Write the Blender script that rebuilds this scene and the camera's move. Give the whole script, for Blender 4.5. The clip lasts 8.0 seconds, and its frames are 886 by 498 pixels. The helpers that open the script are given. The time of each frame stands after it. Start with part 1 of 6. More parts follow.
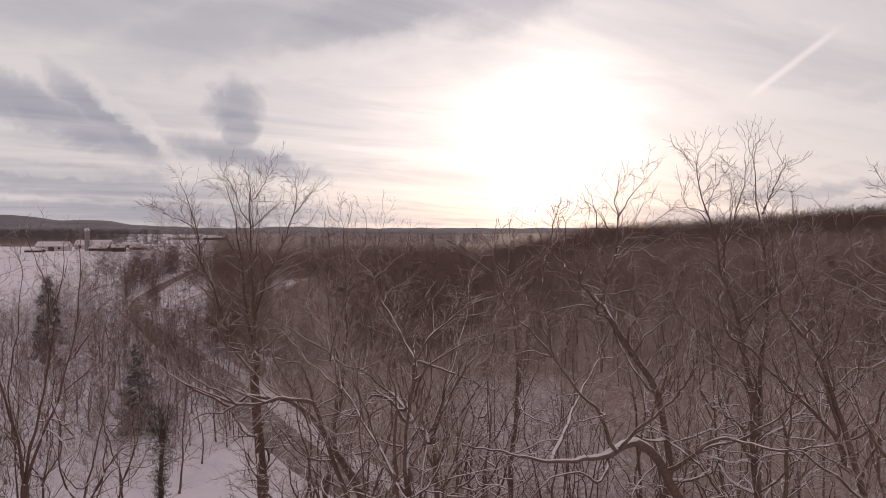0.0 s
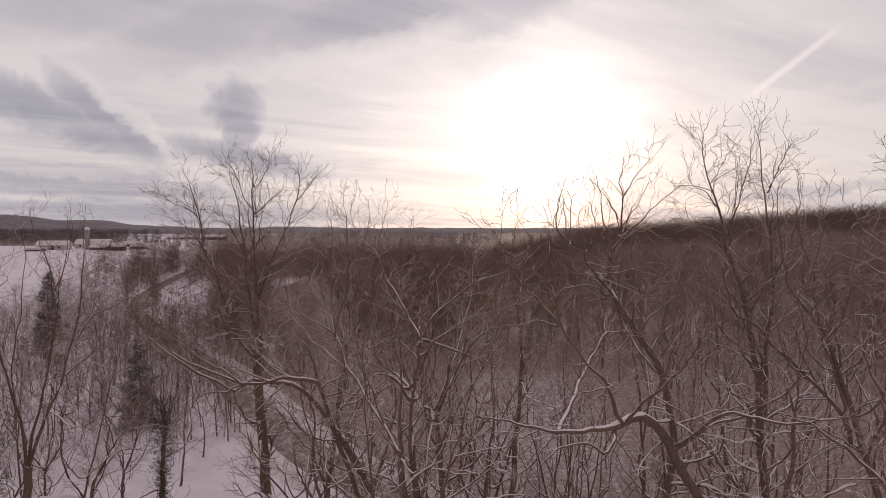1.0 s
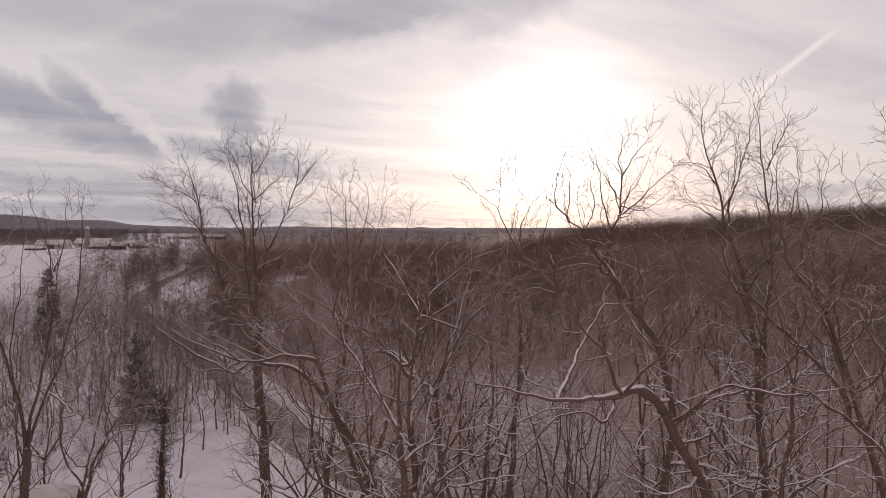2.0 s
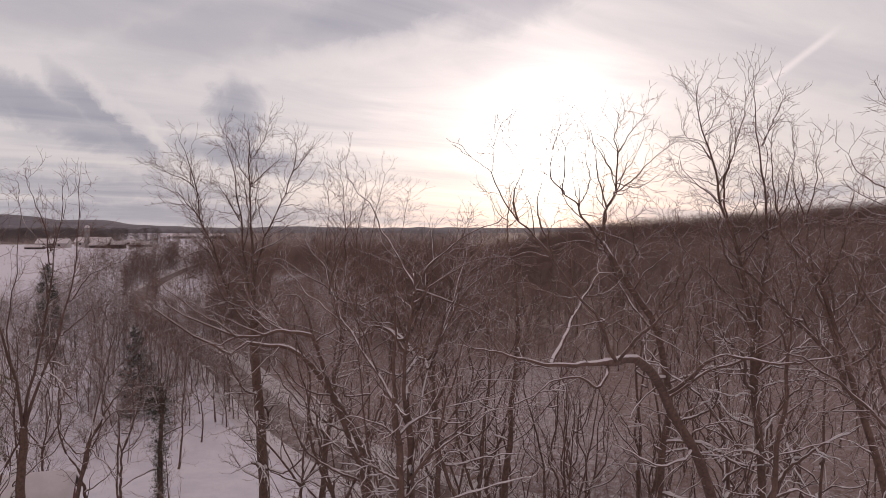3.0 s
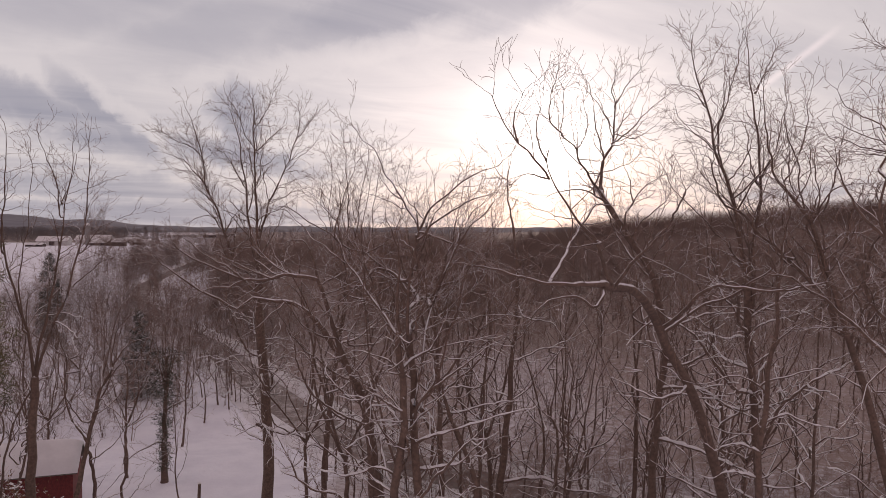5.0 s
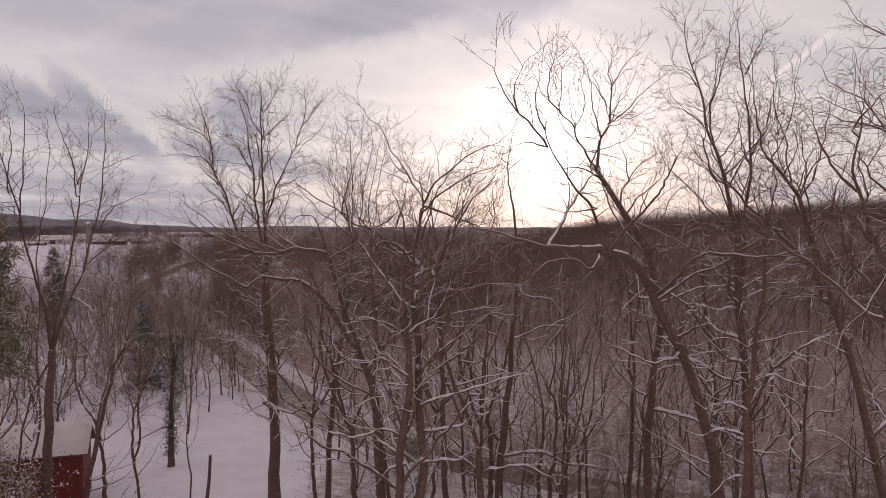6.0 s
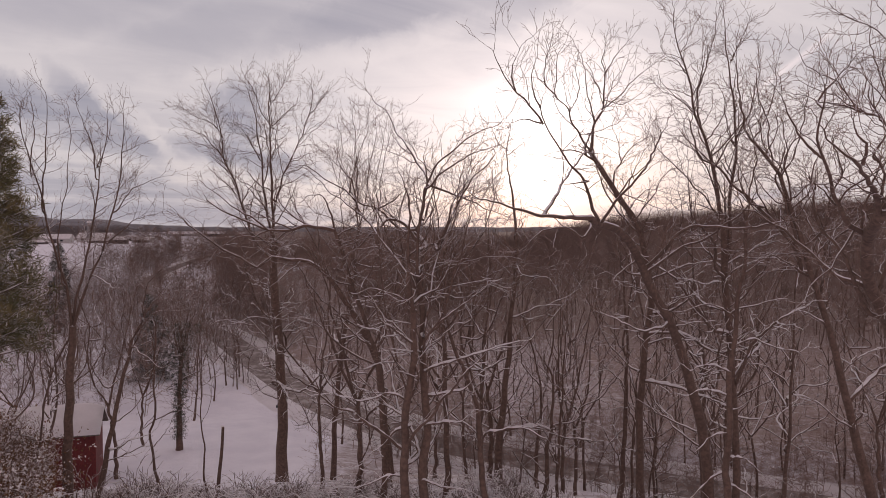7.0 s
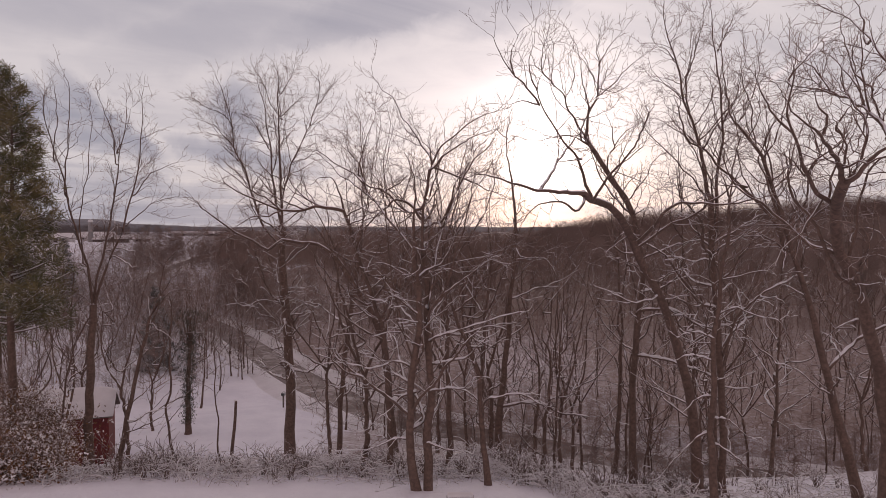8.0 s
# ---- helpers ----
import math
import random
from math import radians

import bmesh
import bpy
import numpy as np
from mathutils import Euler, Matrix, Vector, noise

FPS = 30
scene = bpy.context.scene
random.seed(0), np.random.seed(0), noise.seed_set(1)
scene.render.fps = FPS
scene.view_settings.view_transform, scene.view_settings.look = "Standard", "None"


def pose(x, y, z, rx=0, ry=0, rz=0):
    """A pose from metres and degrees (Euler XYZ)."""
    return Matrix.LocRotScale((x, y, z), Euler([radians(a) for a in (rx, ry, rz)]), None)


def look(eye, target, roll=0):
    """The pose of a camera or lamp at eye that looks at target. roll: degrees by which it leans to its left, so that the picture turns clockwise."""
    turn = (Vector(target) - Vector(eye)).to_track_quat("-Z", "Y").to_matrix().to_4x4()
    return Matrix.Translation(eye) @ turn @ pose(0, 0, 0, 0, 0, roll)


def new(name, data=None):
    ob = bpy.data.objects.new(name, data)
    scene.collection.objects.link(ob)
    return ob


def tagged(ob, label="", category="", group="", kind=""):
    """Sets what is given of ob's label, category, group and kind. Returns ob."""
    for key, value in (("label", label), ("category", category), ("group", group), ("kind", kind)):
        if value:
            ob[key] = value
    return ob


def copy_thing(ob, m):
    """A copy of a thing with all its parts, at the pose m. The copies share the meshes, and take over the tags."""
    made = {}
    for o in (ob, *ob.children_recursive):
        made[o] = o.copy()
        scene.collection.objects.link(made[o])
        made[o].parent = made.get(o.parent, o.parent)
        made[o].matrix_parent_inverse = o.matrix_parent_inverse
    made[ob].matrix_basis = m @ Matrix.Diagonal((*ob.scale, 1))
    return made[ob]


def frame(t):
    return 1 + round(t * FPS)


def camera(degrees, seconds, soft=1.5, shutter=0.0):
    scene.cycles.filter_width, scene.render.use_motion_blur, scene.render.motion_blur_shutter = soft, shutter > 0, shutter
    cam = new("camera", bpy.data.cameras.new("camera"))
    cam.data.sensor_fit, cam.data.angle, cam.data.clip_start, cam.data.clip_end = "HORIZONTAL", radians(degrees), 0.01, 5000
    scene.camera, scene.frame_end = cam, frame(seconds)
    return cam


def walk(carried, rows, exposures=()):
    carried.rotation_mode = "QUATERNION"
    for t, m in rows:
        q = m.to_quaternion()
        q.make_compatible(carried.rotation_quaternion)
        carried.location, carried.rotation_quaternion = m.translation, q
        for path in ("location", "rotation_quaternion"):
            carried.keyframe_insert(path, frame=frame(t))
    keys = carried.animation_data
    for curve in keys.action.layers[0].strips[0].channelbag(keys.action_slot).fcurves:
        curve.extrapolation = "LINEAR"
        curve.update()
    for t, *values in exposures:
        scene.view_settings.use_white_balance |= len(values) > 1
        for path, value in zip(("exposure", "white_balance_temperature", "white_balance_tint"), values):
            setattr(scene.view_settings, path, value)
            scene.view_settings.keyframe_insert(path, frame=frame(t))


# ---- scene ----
# ---- camera: a drone that sinks past the treetops and then backs away ----
cam = camera(64.0, 8.0, soft=0.75)
EYE, TILT = 15.0, -1.8
PATH = [
    (0.0, 0.00, 0.00, 0.00),
    (0.5, -0.09, 0.02, -0.31),
    (1.0, -0.14, 0.03, -0.63),
    (1.5, -0.14, 0.03, -0.96),
    (3.0, 0.02, -0.02, -2.02),
    (3.5, 0.03, -0.08, -2.43),
    (4.0, 0.02, -0.18, -2.84),
    (4.5, 0.00, -0.36, -3.25),
    (6.0, -0.14, -1.60, -4.44),
    (6.5, -0.18, -2.23, -4.80),
    (7.0, -0.22, -2.95, -5.16),
    (7.5, -0.27, -3.70, -5.52),
    (8.0, -0.33, -4.40, -5.86),
]
walk(cam, [(t, pose(x, y, EYE + z, 90 + TILT, 0, 0)) for t, x, y, z in PATH], [(0.0, -0.03, 6980, 22.0), (8.0, -0.11, 6900, 25.0)])

# ---- sky, sun and exposure ----
SUN_AZ, SUN_EL = 8.2, 4.8            # degrees right of straight ahead, and up
world = bpy.data.worlds.new("winter_sky")
scene.world = world
world.use_nodes = True
wt = world.node_tree
wt.nodes.clear()


def node(tree, kind, *ins, **attrs):
    """A shader node; ins are values or sockets for its inputs in order (None: leave)."""
    n = tree.nodes.new(kind)
    for key, val in attrs.items():
        setattr(n, key, val)
    for i, v in enumerate(ins):
        if v is None:
            continue
        if isinstance(v, bpy.types.NodeSocket):
            tree.links.new(v, n.inputs[i])
        else:
            n.inputs[i].default_value = v
    return n


def wm(op, *ins):
    return node(wt, "ShaderNodeMath", *ins, operation=op).outputs[0]


def wramp(v, lo, hi, a=0.0, b=1.0):
    return node(wt, "ShaderNodeMapRange", v, lo, hi, a, b, interpolation_type="SMOOTHSTEP").outputs[0]


def wmix(fac, a, b, blend="MIX"):
    n = node(wt, "ShaderNodeMix", data_type="RGBA", blend_type=blend)
    for i, v in ((0, fac), (6, a), (7, b)):
        if isinstance(v, bpy.types.NodeSocket):
            wt.links.new(v, n.inputs[i])
        else:
            n.inputs[i].default_value = v
    return n.outputs[2]


def wnoise(vec, scale, detail=6.0, rough=0.55, warp=0.0):
    n = node(wt, "ShaderNodeTexNoise", noise_dimensions="3D")
    wt.links.new(vec, n.inputs["Vector"])
    for key, val in (("Scale", scale), ("Detail", detail), ("Roughness", rough), ("Distortion", warp)):
        n.inputs[key].default_value = val
    return n.outputs[0]


coord = node(wt, "ShaderNodeTexCoord").outputs["Generated"]
sep = node(wt, "ShaderNodeSeparateXYZ", coord).outputs
azim = wm("MULTIPLY", wm("ARCTAN2", sep[0], sep[1]), 57.2958)      # degrees right of ahead
elev = wm("MULTIPLY", wm("ARCSINE", sep[2]), 57.2958)
# cloud sheet seen in perspective, wind-drawn along one slanting direction
low = wm("ADD", wm("MAXIMUM", sep[2], 0.0), 0.10)
px, py = wm("DIVIDE", sep[0], low), wm("DIVIDE", sep[1], low)
along = wm("ADD", wm("MULTIPLY", px, 0.86), wm("MULTIPLY", py, 0.5))
across = wm("SUBTRACT", wm("MULTIPLY", py, 0.86), wm("MULTIPLY", px, 0.5))
sheet = node(wt, "ShaderNodeCombineXYZ", wm("MULTIPLY", along, 0.33), across, 0.0).outputs[0]
broad = wnoise(sheet, 0.55, 4.0, 0.5, 0.8)
fine = wnoise(sheet, 1.7, 8.0, 0.6, 1.2)
cover = wramp(wm("ADD", wm("MULTIPLY", broad, 0.65), wm("MULTIPLY", fine, 0.35)), 0.38, 0.62)
ragged = wm("MULTIPLY", wm("SUBTRACT", wnoise(coord, 16.0, 7.0, 0.6, 0.8), 0.5), 4.6)
ragged2 = wm("MULTIPLY", wm("SUBTRACT", wnoise(coord, 21.0, 7.0, 0.6, 0.5), 0.5), 4.0)


def bank(az, el, half_w, half_h, slant, depth):
    """One darker cloud bank, soft and ragged, at that bearing and height."""
    a = wm("ADD", wm("SUBTRACT", azim, az), ragged)
    e = wm("ADD", wm("SUBTRACT", elev, el), wm("MULTIPLY", ragged2, 0.6))
    c, s = math.cos(radians(slant)), math.sin(radians(slant))
    u = wm("DIVIDE", wm("ADD", wm("MULTIPLY", a, c), wm("MULTIPLY", e, s)), half_w)
    v = wm("DIVIDE", wm("SUBTRACT", wm("MULTIPLY", e, c), wm("MULTIPLY", a, s)), half_h)
    r = wm("ADD", wm("MULTIPLY", u, u), wm("MULTIPLY", v, v))
    return wramp(r, 0.0, 2.6, depth, 0.0)


def gathered(*specs):
    out = bank(*specs[0])
    for spec in specs[1:]:
        out = wm("MAXIMUM", out, bank(*spec))
    return out


dark_banks = gathered((-16.6, 9.3, 1.7, 1.6, 10, 1.0), (-15.9, 7.2, 0.9, 1.5, 8, 0.95), (-15.0, 5.2, 4.6, 0.8, -13, 0.95), (-25.2, 7.9, 4.2, 1.1, -40, 0.95), (-29.6, 8.2, 6.5, 1.1, -22, 0.9), (-24.5, 6.2, 4.0, 0.7, -12, 0.7),
                      (-26.0, 3.0, 9.0, 1.0, -5, 0.8), (-2.0, 17.4, 10.0, 2.2, 13, 0.85), (5.0, 17.8, 6.0, 2.0, 12, 0.8), (-26.0, 0.9, 20.0, 0.9, 0, 0.75), (-32.0, 17.0, 12.0, 3.5, 8, 0.5), (28.0, 2.6, 6.0, 0.35, 4, 0.5), (-18.0, 14.5, 9.0, 1.8, 20, 0.4))
wisps = gathered((-23.4, 7.9, 4.2, 0.55, -42, 0.9), (-7.2, 13.6, 9.0, 0.9, 13, 0.6), (29.5, 4.5, 4.0, 0.28, 5, 1.0), (30.7, 8.1, 3.5, 0.35, 8, 0.8), (-29.0, 3.9, 4.0, 0.4, -4, 0.6), (25.0, 9.0, 6.0, 0.5, 6, 0.5))
shade = wm("MINIMUM", wm("ADD", wm("MULTIPLY", cover, 0.42), wm("MULTIPLY", dark_banks, 0.6)), 1.0)
shade = wm("MULTIPLY", shade, wm("SUBTRACT", 1.0, wm("MULTIPLY", wisps, 0.75)))
cloud = wmix(shade, (0.645, 0.664, 0.672, 1), (0.30, 0.332, 0.40, 1))
# vapour trail: a thin slanting line
tu = wm("SUBTRACT", azim, 26.1)
tv = wm("SUBTRACT", wm("SUBTRACT", elev, 11.6), wm("MULTIPLY", tu, 0.72))
trail = wm("MULTIPLY", wramp(wm("ABSOLUTE", wm("ADD", tv, wm("MULTIPLY", ragged, 0.04))), 0.0, 0.5, 1.0, 0.0), wramp(wm("ABSOLUTE", tu), 1.4, 3.4, 1.0, 0.0))
cloud = wmix(wm("MULTIPLY", trail, 0.42), cloud, (0.98, 0.93, 0.93, 1))
sky = node(wt, "ShaderNodeTexSky", sky_type="NISHITA", sun_disc=False, sun_elevation=radians(SUN_EL), sun_rotation=radians(SUN_AZ))
thin = wramp(shade, 0.05, 0.55, 0.007, 0.003)
colour = wmix(thin, cloud, sky.outputs[0])
# out of view, the sky is dimmed overhead and brightened behind to balance the light
high = wramp(elev, 20.0, 55.0)
behind = wramp(wm("ABSOLUTE", azim), 50.0, 120.0)
colour = wmix(1.0, colour, wmix(high, (1, 1, 1, 1), (0.70, 0.615, 0.612, 1)), "MULTIPLY")
colour = wmix(1.0, colour, wmix(behind, (1, 1, 1, 1), (1.12, 0.97, 0.965, 1)), "MULTIPLY")
# light of the veiled sun, spread by the cloud
sun_dir = Vector((math.sin(radians(SUN_AZ)) * math.cos(radians(SUN_EL)), math.cos(radians(SUN_AZ)) * math.cos(radians(SUN_EL)), math.sin(radians(SUN_EL))))
def off_sun(az, el):
    u, v = wm("SUBTRACT", azim, az), wm("SUBTRACT", elev, el)
    return wm("ADD", wm("MULTIPLY", u, u), wm("MULTIPLY", wm("MULTIPLY", v, v), 1.1))


dist2 = off_sun(SUN_AZ + 0.7, SUN_EL + 2.2)
core = wm("ADD", wm("MULTIPLY", wm("EXPONENT", wm("DIVIDE", dist2, -23.0)), 0.95), wm("MULTIPLY", wm("EXPONENT", wm("DIVIDE", off_sun(SUN_AZ, SUN_EL - 0.3), -4.0)), 2.5))
halo = wm("MULTIPLY", wm("EXPONENT", wm("DIVIDE", dist2, -190.0)), wm("SUBTRACT", 0.33, wm("MULTIPLY", shade, 0.2)))
lit_u, lit_v = wm("ADD", azim, 3.0), wm("SUBTRACT", elev, 6.5)
lit = wm("ADD", wm("DIVIDE", wm("MULTIPLY", lit_u, lit_u), -150.0), wm("DIVIDE", wm("MULTIPLY", lit_v, lit_v), -45.0))
halo = wm("ADD", halo, wm("MULTIPLY", wm("EXPONENT", lit), wm("SUBTRACT", 0.17, wm("MULTIPLY", shade, 0.13))))
warm = wmix(wramp(elev, 0.0, 9.0), (1.0, 0.98, 0.87, 1), (1.0, 0.995, 0.95, 1))
glow_col = node(wt, "ShaderNodeVectorMath", warm, operation="SCALE")
wt.links.new(wm("ADD", core, halo), glow_col.inputs["Scale"])
total = node(wt, "ShaderNodeVectorMath", colour, glow_col.outputs[0], operation="ADD").outputs[0]
back = node(wt, "ShaderNodeBackground", total, 1.0)
node(wt, "ShaderNodeOutputWorld", back.outputs[0])

sun = new("sun", bpy.data.lights.new("sun", "SUN"))
sun.data.energy, sun.data.angle, sun.data.color = 0.6, radians(10), (1.0, 0.86, 0.70)
sun.matrix_world = look(sun_dir * 50, (0, 0, 0))


# ---- materials ----
def material(name, rough=0.9):
    m = bpy.data.materials.new(name)
    m.use_nodes = True
    m.node_tree.nodes["Principled BSDF"].inputs["Roughness"].default_value = rough
    return m, m.node_tree, m.node_tree.nodes["Principled BSDF"]


def tex(tree, scale, detail=4.0, rough=0.6, vec=None):
    n = node(tree, "ShaderNodeTexNoise", noise_dimensions="3D")
    n.inputs["Scale"].default_value, n.inputs["Detail"].default_value, n.inputs["Roughness"].default_value = scale, detail, rough
    tree.links.new(vec or node(tree, "ShaderNodeTexCoord").outputs["Object"], n.inputs["Vector"])
    return n.outputs[0]


def span(tree, v, lo, hi, a=0.0, b=1.0):
    return node(tree, "ShaderNodeMapRange", v, lo, hi, a, b, interpolation_type="SMOOTHSTEP").outputs[0]


def blend(tree, fac, a, b):
    n = node(tree, "ShaderNodeMix", data_type="RGBA")
    for i, v in ((0, fac), (6, a), (7, b)):
        if isinstance(v, bpy.types.NodeSocket):
            tree.links.new(v, n.inputs[i])
        else:
            n.inputs[i].default_value = v if i == 0 else (*v, 1)
    return n.outputs[2]


def bumped(tree, bsdf, height, strength, distance):
    b = node(tree, "ShaderNodeBump", strength, distance, None, height)
    b.inputs["Strength"].default_value, b.inputs["Distance"].default_value = strength, distance
    tree.links.new(height, b.inputs["Height"])
    tree.links.new(b.outputs[0], bsdf.inputs["Normal"])


def plain(name, dark, light, scale=6.0, rough=0.85, snow=0.0, bump=0.3, snow_at=(0.45, 0.75)):
    """A two-tone weathered surface; snow: how much of what faces up is snowed over."""
    m, t, b = material(name, rough)
    g = tex(t, scale, 6.0)
    col = blend(t, span(t, g, 0.3, 0.7), dark, light)
    col = blend(t, span(t, tex(t, scale * 0.13, 3.0), 0.35, 0.7, 0.0, 0.4), col, tuple(0.7 * k for k in dark))
    if snow:
        up = node(t, "ShaderNodeSeparateXYZ", node(t, "ShaderNodeNewGeometry").outputs["Normal"]).outputs[2]
        patch = node(t, "ShaderNodeMath", tex(t, 2.3, 3.0), 0.5, operation="SUBTRACT").outputs[0]
        lie = node(t, "ShaderNodeMath", patch, 0.9, up, operation="MULTIPLY_ADD").outputs[0]
        col = blend(t, span(t, lie, *snow_at, 0.0, snow), col, (0.80, 0.79, 0.82))
    t.links.new(col, b.inputs["Base Color"])
    if bump:
        bumped(t, b, g, bump, 0.02)
    return m


BARK = plain("bark", (0.10, 0.066, 0.052), (0.185, 0.122, 0.096), 9.0, 0.95, 0.88, 0.5, (0.42, 0.68))
TWIG = plain("twig_bark", (0.16, 0.10, 0.076), (0.30, 0.193, 0.146), 9.0, 0.95, 0.85, 0.0, (0.3, 0.65))
WOODS = plain("far_woods", (0.25, 0.17, 0.142), (0.33, 0.226, 0.188), 0.06, 1.0, 0.0, 0.0)
SNOWY_WOODS = plain("snow_dusted_woods", (0.27, 0.205, 0.185), (0.50, 0.43, 0.42), 0.5, 1.0, 0.0, 0.0)
# paler base colour: the haze in front of the distant trees is mixed in
HAZED_DISTANT = plain("hazed_distant_woods", (0.165, 0.135, 0.135), (0.235, 0.20, 0.20), 0.02, 1.0, 0.0, 0.0)
for _m in (WOODS, SNOWY_WOODS, HAZED_DISTANT):
    # twigs too fine to show one by one catch the light of the whole sky, as a soft mass does
    _t = _m.node_tree
    _n = node(_t, "ShaderNodeVectorMath", node(_t, "ShaderNodeNewGeometry").outputs["Normal"], operation="SCALE")
    _n.inputs["Scale"].default_value = 0.3
    _n = node(_t, "ShaderNodeVectorMath", _n.outputs[0], (0.0, 0.0, 1.0), operation="ADD").outputs[0]
    _t.links.new(node(_t, "ShaderNodeVectorMath", _n, operation="NORMALIZE").outputs[0], _t.nodes["Principled BSDF"].inputs["Normal"])
SNOW_LOAD = plain("lying_snow", (0.87, 0.86, 0.875), (0.92, 0.91, 0.92), 6.0, 0.7, 0, 0.3)
_t = SNOW_LOAD.node_tree
_glow = node(_t, "ShaderNodeBsdfTranslucent", (0.90, 0.88, 0.89, 1))
_mix = node(_t, "ShaderNodeMixShader", 0.4, _t.nodes["Principled BSDF"].outputs[0], _glow.outputs[0])
_t.links.new(_mix.outputs[0], _t.nodes["Material Output"].inputs["Surface"])
NEEDLES = plain("pine_needles", (0.075, 0.085, 0.04), (0.26, 0.205, 0.095), 1.1, 0.8, 0.75, 0.0, (0.45, 0.9))
SPRUCE = plain("spruce_needles", (0.05, 0.052, 0.042), (0.095, 0.092, 0.07), 2.0, 0.85, 0.75, 0.0, (0.35, 0.9))
IVY = plain("ivy_leaves", (0.018, 0.024, 0.012), (0.05, 0.055, 0.025), 3.0, 0.6, 0.3, 0.0, (0.7, 1.1))
DEAD = plain("withered_leaves", (0.11, 0.052, 0.022), (0.28, 0.145, 0.062), 3.0, 0.85, 0.85, 0.0, (0.35, 0.75))
RED = plain("red_boards", (0.10, 0.012, 0.012), (0.17, 0.024, 0.022), 7.0, 0.75, 0, 0.2)
GREY_WOOD = plain("grey_wood", (0.09, 0.07, 0.06), (0.2, 0.17, 0.15), 9.0, 0.9, 0.6, 0.4)
CONCRETE = plain("silo_concrete", (0.20, 0.19, 0.19), (0.30, 0.285, 0.28), 0.8, 0.85, 0, 0.1)
BARN = plain("barn_siding", (0.42, 0.40, 0.40), (0.58, 0.55, 0.54), 0.5, 0.8, 0, 0.1)
BARN_DARK = plain("dark_barn_siding", (0.06, 0.045, 0.045), (0.12, 0.09, 0.085), 0.5, 0.85, 0, 0.1)
GLASS, _t, _b = material("dark_glass", 0.15)
_b.inputs["Base Color"].default_value = (0.02, 0.022, 0.025, 1)
# blue-grey of distance haze painted into the hills' own colour
HAZED_HILLS = plain("hazed_far_hills", (0.12, 0.118, 0.14), (0.185, 0.18, 0.205), 0.004, 1.0, 0, 0.0)
METAL = plain("galvanised_metal", (0.24, 0.24, 0.25), (0.36, 0.36, 0.37), 5.0, 0.5, 0.5, 0.1)
BLACK = plain("black_plastic", (0.015, 0.015, 0.016), (0.03, 0.03, 0.03), 12.0, 0.5, 0.5, 0.1)

# snow on the ground, with leaf litter and stalks showing through under the woods
SNOW, _t, _b = material("snow", 0.75)
_pos = node(_t, "ShaderNodeNewGeometry").outputs["Position"]
_c = blend(_t, span(_t, tex(_t, 0.35, 5.0, 0.6, _pos), 0.3, 0.7), (0.72, 0.72, 0.79), (0.81, 0.81, 0.87))
_lit = node(_t, "ShaderNodeAttribute", attribute_name="litter").outputs["Fac"]
_br = node(_t, "ShaderNodeMath", tex(_t, 1.3, 8.0, 0.75, _pos), _lit, operation="ADD").outputs[0]
_c = blend(_t, span(_t, _br, 0.75, 1.25, 0.0, 0.9), _c, (0.21, 0.135, 0.103))
_t.links.new(_c, _b.inputs["Base Color"])
bumped(_t, _b, node(_t, "ShaderNodeMath", tex(_t, 0.9, 6.0, 0.6, _pos), node(_t, "ShaderNodeMath", tex(_t, 7.0, 5.0, 0.6, _pos), 0.15, operation="MULTIPLY").outputs[0], operation="ADD").outputs[0], 0.6, 0.35)

ROAD, _t, _b = material("wet_road", 0.85)
_pos = node(_t, "ShaderNodeNewGeometry").outputs["Position"]
_c = blend(_t, span(_t, tex(_t, 3.0, 6.0, 0.6, _pos), 0.35, 0.7), (0.15, 0.122, 0.112), (0.26, 0.22, 0.205))
_c = blend(_t, span(_t, tex(_t, 0.6, 5.0, 0.7, _pos), 0.44, 0.64, 0.0, 0.75), _c, (0.5, 0.47, 0.46))
_t.links.new(_c, _b.inputs["Base Color"])


# ---- mesh helpers ----
def mesh_of(name, verts, faces, mat, smooth=True):
    """verts (n, 3), faces a list of equal-width index arrays."""
    me = bpy.data.meshes.new(name)
    faces = [np.asarray(f, np.int32) for f in faces if len(f)]
    n_loop = sum(f.size for f in faces)
    n_poly = sum(len(f) for f in faces)
    me.vertices.add(len(verts))
    me.vertices.foreach_set("co", np.asarray(verts, np.float32).ravel())
    me.loops.add(n_loop)
    me.loops.foreach_set("vertex_index", np.concatenate([f.ravel() for f in faces]))
    sizes = np.concatenate([np.full(len(f), f.shape[1], np.int32) for f in faces])
    me.polygons.add(n_poly)
    me.polygons.foreach_set("loop_start", np.concatenate([[0], np.cumsum(sizes)[:-1]]).astype(np.int32))
    me.polygons.foreach_set("use_smooth", np.full(n_poly, smooth))
    me.update(calc_edges=True)
    me.materials.append(mat)
    return me


